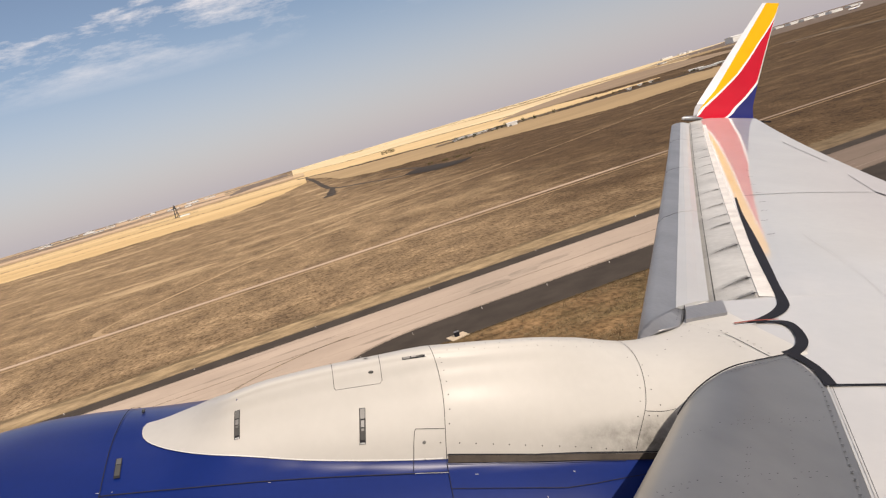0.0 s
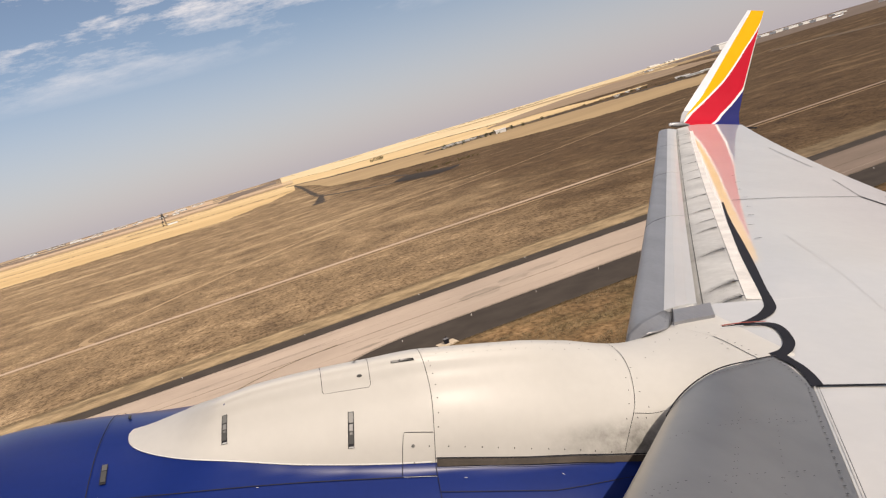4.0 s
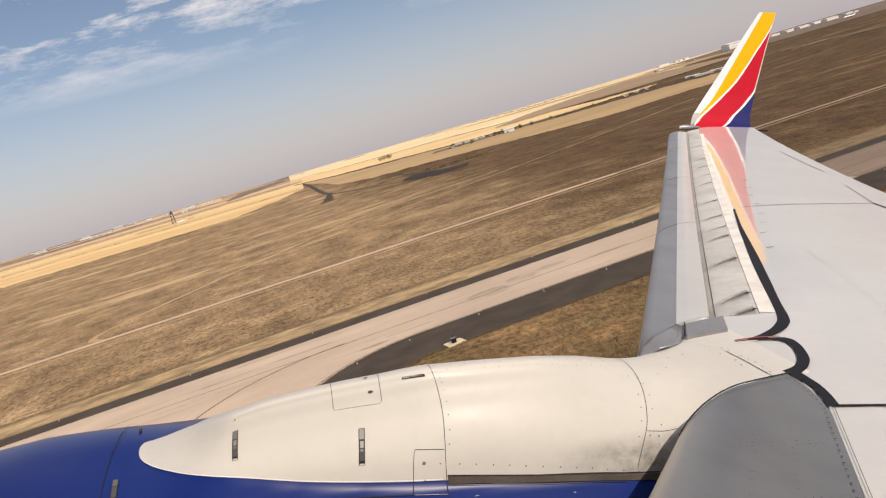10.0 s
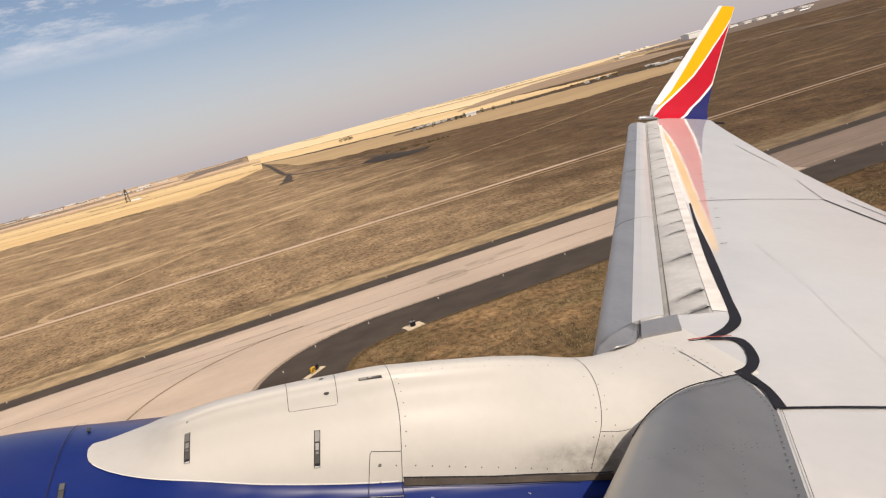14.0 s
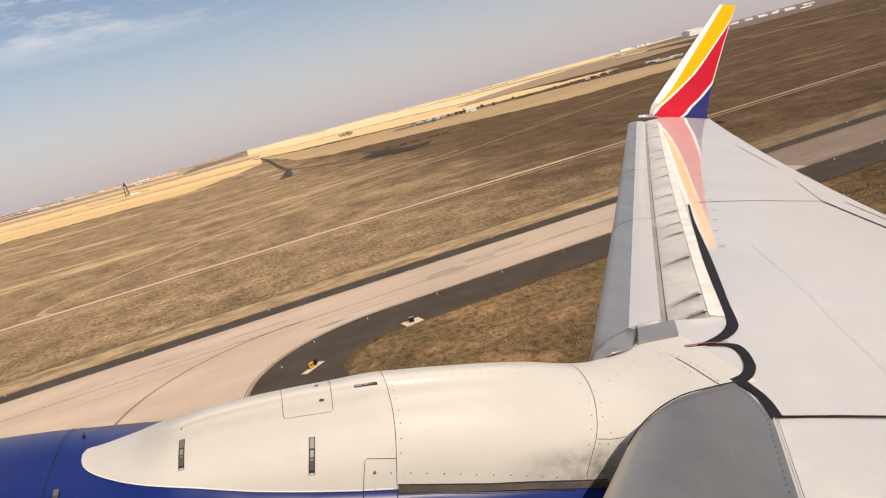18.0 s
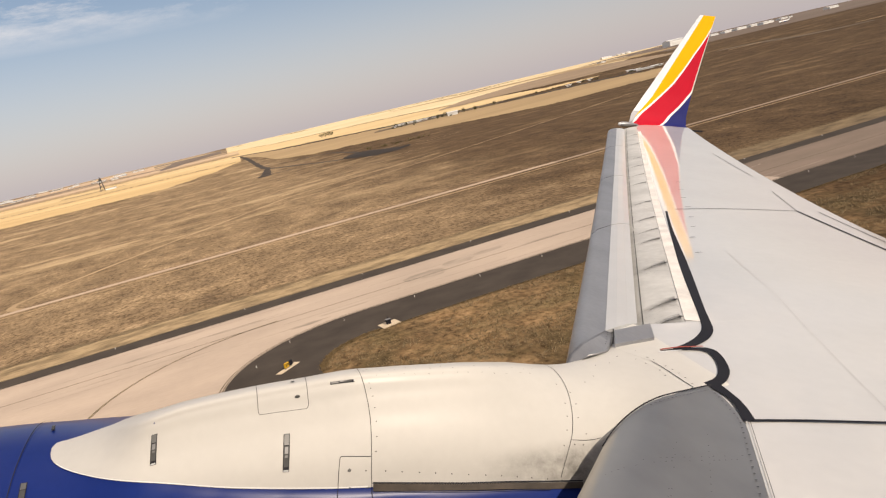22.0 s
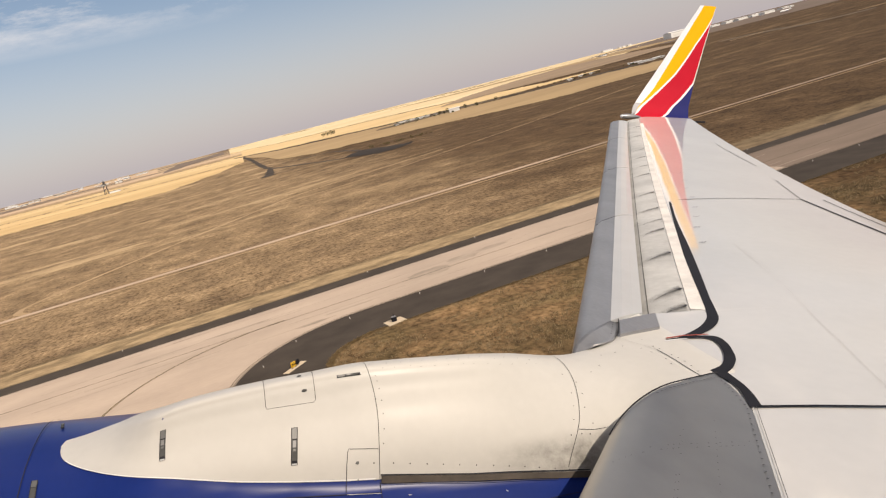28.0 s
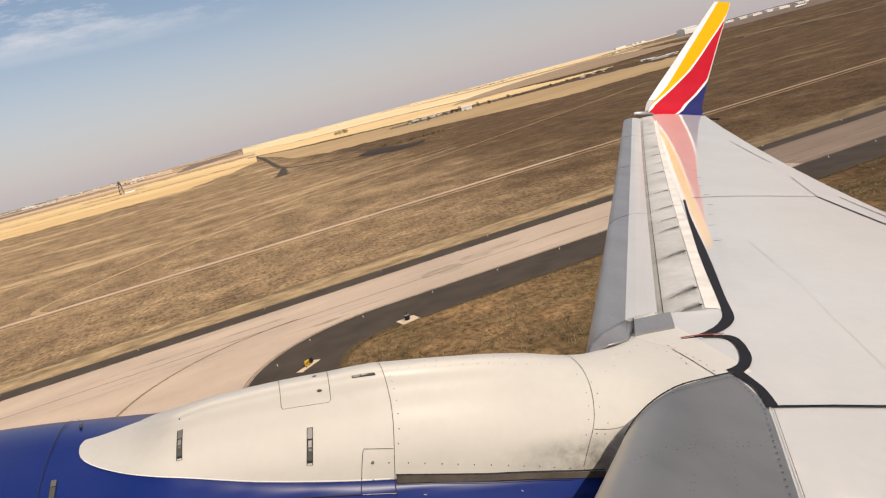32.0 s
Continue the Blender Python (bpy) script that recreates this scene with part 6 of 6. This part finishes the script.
def parked_airliner(deg, dist, heading, tail, label):
    x, y, z = at_bearing(deg, dist)
    t = tagged(new("parked_airliner"), label, "airplane", "parked airliners")
    t.location = (x, y, max(z, 0) + 0.1)
    t.rotation_euler = (0, 0, radians(heading))
    prof = [(-19, 0.3), (-17.5, 1.3), (-15, 1.85), (8, 1.85), (14, 1.2), (19.5, 0.4)]
    v, f = grid(lambda i, a: (prof[int(i)][0], prof[int(i)][1] * math.cos(a), 3.6 + (0.05 * max(0, prof[int(i)][0] - 8)) + prof[int(i)][1] * math.sin(a)), range(len(prof)), span(0, 2 * math.pi, 17))
    part_of("fuselage", mesh_data("fuselage", v, f, M_STRIPE, smooth=True), t, "white tube body")
    for s in (1, -1):
        bm = bmesh.new()
        q = [bm.verts.new(p) for p in ((-3, s * 1.6, 2.7), (4, s * 1.6, 2.7), (7.5, s * 17, 4.0), (5.8, s * 17, 4.0), (-3, s * 1.6, 2.3), (4, s * 1.6, 2.3), (7.5, s * 17, 3.85), (5.8, s * 17, 3.85))]
        for k in ((0, 1, 2, 3), (7, 6, 5, 4), (0, 3, 7, 4), (1, 5, 6, 2), (2, 6, 7, 3)):
            bm.faces.new([q[i] for i in k])
        part("wing", bm, M_WING, t)
        bm = bmesh.new()
        bmesh.ops.create_cone(bm, cap_ends=True, segments=14, radius1=1.0, radius2=0.8, depth=3.6, matrix=pose(-2.5, s * 4.9, 1.7, 0, 90, 0))
        part("engine", bm, M_NAVY, t)
        bm = bmesh.new()
        q = [bm.verts.new(p) for p in ((15, s * 0.6, 4.6), (18.5, s * 0.6, 4.6), (19.5, s * 6.5, 5.1), (18, s * 6.5, 5.1))]
        bm.faces.new(q)
        bmesh.ops.solidify(bm, geom=bm.faces[:], thickness=0.2)
        part("tailplane", bm, M_WING, t)
    bm = bmesh.new()
    q = [bm.verts.new(p) for p in ((13, 0, 5.2), (18.2, 0, 5.2), (20.5, 0, 12.2), (18.2, 0, 12.2))]
    bm.faces.new(q)
    bmesh.ops.solidify(bm, geom=bm.faces[:], thickness=0.3)
    part("fin", bm, tail, t, "painted tail fin")
    for p in ((-13, 0), (1.5, 2.8), (1.5, -2.8)):
        bm = bmesh.new()
        bmesh.ops.create_cone(bm, cap_ends=True, segments=12, radius1=0.55, radius2=0.55, depth=0.5, matrix=pose(p[0], p[1], 0.55, 90, 0, 0))
        bar_bm(bm, (p[0], p[1], 0.5), (p[0], p[1], 2.4), 0.12)
        part("landing_gear", bm, M_BLACK, t)


for x_, y_, h_, m_, l_ in ((175, 883, 6, M_NAVY, "white airliner with dark blue tail on the far apron"), (328, 1102, 10, M_NAVY, "white airliner with dark blue tail farther along the apron"), (131, 1494, 4, M_STRIPE, "small white airliner far across the field")):
    x_ += START_X
    parked_airliner(math.degrees(math.atan2(x_, y_)), math.hypot(x_, y_), h_, m_, l_)


def guidance_sign(x, y):
    t = tagged(new("guidance_sign"), "long low taxiway sign with black and yellow panels", "sign")
    t.location = (x, y, -0.1)
    part("yellow_panel", box_bm(-1.9, 0.2, -0.15, 0.15, 0.25, 1.15, 0.02), M_ORANGE, t, "yellow panel with dark bars")
    part("black_panel", box_bm(0.2, 1.9, -0.15, 0.15, 0.25, 1.15, 0.02), M_BLACK, t, "black end panel")
    for xx in (-1.6, 0, 1.6):
        part("leg", box_bm(xx - 0.05, xx + 0.05, -0.05, 0.05, 0, 0.27), M_RIVET, t)
    for k in range(4):
        part("bar", box_bm(-1.75 + 0.45 * k, -1.55 + 0.45 * k, -0.158, -0.15, 0.45, 0.95), M_BLACK, t)


guidance_sign(START_X + 46.0, 96.0)


def corner_sign(x, y, turn):
    t = tagged(new("corner_sign"), "yellow and black taxiway sign on a pale concrete pad", "sign")
    t.location = (x, y, -0.1)
    t.rotation_euler = (0, 0, radians(turn))
    part("pad", box_bm(-2.7, 2.7, -0.7, 0.7, 0.0, 0.12, 0.02), M_PAD, t, "pale concrete pad")
    part("yellow_panel", box_bm(-0.75, 0.35, -0.16, 0.16, 0.35, 1.22, 0.02), M_SIGNYELLOW, t, "yellow panel with dark bars")
    part("black_panel", box_bm(0.35, 1.3, -0.16, 0.16, 0.35, 1.22, 0.02), M_BLACK, t, "black end panel")
    for xx in (-0.6, 0.3, 1.1):
        part("leg", box_bm(xx - 0.05, xx + 0.05, -0.05, 0.05, 0.1, 0.37), M_RIVET, t)
    for k in range(4):
        part("bar", box_bm(-0.66 + 0.26 * k, -0.50 + 0.26 * k, -0.168, -0.16, 0.52, 1.06), M_BLACK, t)


M_PAD = material("pale_pad_concrete", (0.55, 0.45, 0.33), 0.9, vary=0.15, scale=0.6)
M_SIGNYELLOW = material("sign_yellow", (0.72, 0.42, 0.03), 0.5, vary=0.1)
corner_sign(5.6, 129.3, 44)


def beacon_box(x, y):
    t = tagged(new("equipment_box"), "dark equipment box on a square pale concrete pad", "equipment box")
    t.location = (x, y, -0.1)
    t.rotation_euler = (0, 0, radians(8))
    part("pad", box_bm(-1.9, 1.9, -1.7, 1.7, 0.0, 0.12, 0.02), M_PAD, t, "square pale concrete pad")
    part("cabinet", box_bm(-0.55, 0.35, -0.35, 0.35, 0.12, 1.05, 0.06), M_BLACK, t, "dark steel cabinet")
    part("lid", box_bm(-0.6, 0.4, -0.4, 0.4, 1.05, 1.13, 0.02), M_WALLGREY, t)
    part("conduit", cyl_bm(0.07, 0.06, 0.12, 1.6, 10), M_BLACK, t)


beacon_box(26.6, 136.2)

# tar seams and cracks in the asphalt shoulder
M_TAR = material("tar_seam", (0.030, 0.027, 0.025), 0.9, vary=0.2)
for y_, w_ in ((LINE_Y + 4.3, 0.03), (LINE_Y + 7.2, 0.05)):
    verts, faces = [], []
    for k in range(240):
        x_ = FIELD_X - 180 + 2.5 * k
        j_ = 0.05 * noise.noise(Vector((x_ / 6, y_, 0.3)))
        verts += [(x_, y_ + j_ - w_ / 2, -0.004), (x_, y_ + j_ + w_ / 2, -0.004)]
        if k:
            faces.append((2 * k - 2, 2 * k, 2 * k + 1, 2 * k - 1))
    part_of("tar_seam", mesh_data("tar_seam", verts, faces, M_TAR), shoulder)
rng_ = random.Random(21)
for k in range(26):
    x_ = FIELD_X - 70 + 9.5 * k + rng_.uniform(-2, 2)
    verts, faces = [], []
    for i in range(9):
        y_ = LINE_Y + 1.2 + 6.0 * i / 8 * rng_.uniform(0.95, 1.0)
        x_ += rng_.uniform(-0.22, 0.22)
        verts += [(x_ - 0.014, y_, -0.003), (x_ + 0.014, y_, -0.003)]
        if i:
            faces.append((2 * i - 2, 2 * i - 1, 2 * i + 1, 2 * i))
    part_of("tar_crack", mesh_data("tar_crack", verts, faces, M_TAR), shoulder)

# ---- runway slabs, last ----
random.seed(9)
SLAB_X, SLAB_Y = 6.6, 6.1
slab_mats = []
for k in range(3):
    c_ = ((0.29, 0.233, 0.180), (0.255, 0.205, 0.158), (0.235, 0.188, 0.146))[k]
    slab_mats.append(material("runway_concrete", c_, 0.9, vary=0.32, scale=0.5, stretch=(0.12, 1, 1), fine=6, bump=0.12, shift=True))


def slab_mesh(mat, x1=SLAB_X - 0.05, y1=SLAB_Y - 0.05):
    bm = box_bm(0.0, x1, 0.0, y1, -0.2, 0.0)
    me = bpy.data.meshes.new("slab")
    bm.to_mesh(me)
    bm.free()
    me.materials.append(mat)
    return me


slab_meshes = [slab_mesh(m) for m in slab_mats]
for r in range(7):
    for c in range(-9, 32):
        ob = part_of("slab", random.choice(slab_meshes), runway)
        ob.location = (FIELD_X + c * SLAB_X + 2.4, LINE_Y + 1.05 - (r + 1) * SLAB_Y, random.uniform(-0.004, 0.0))
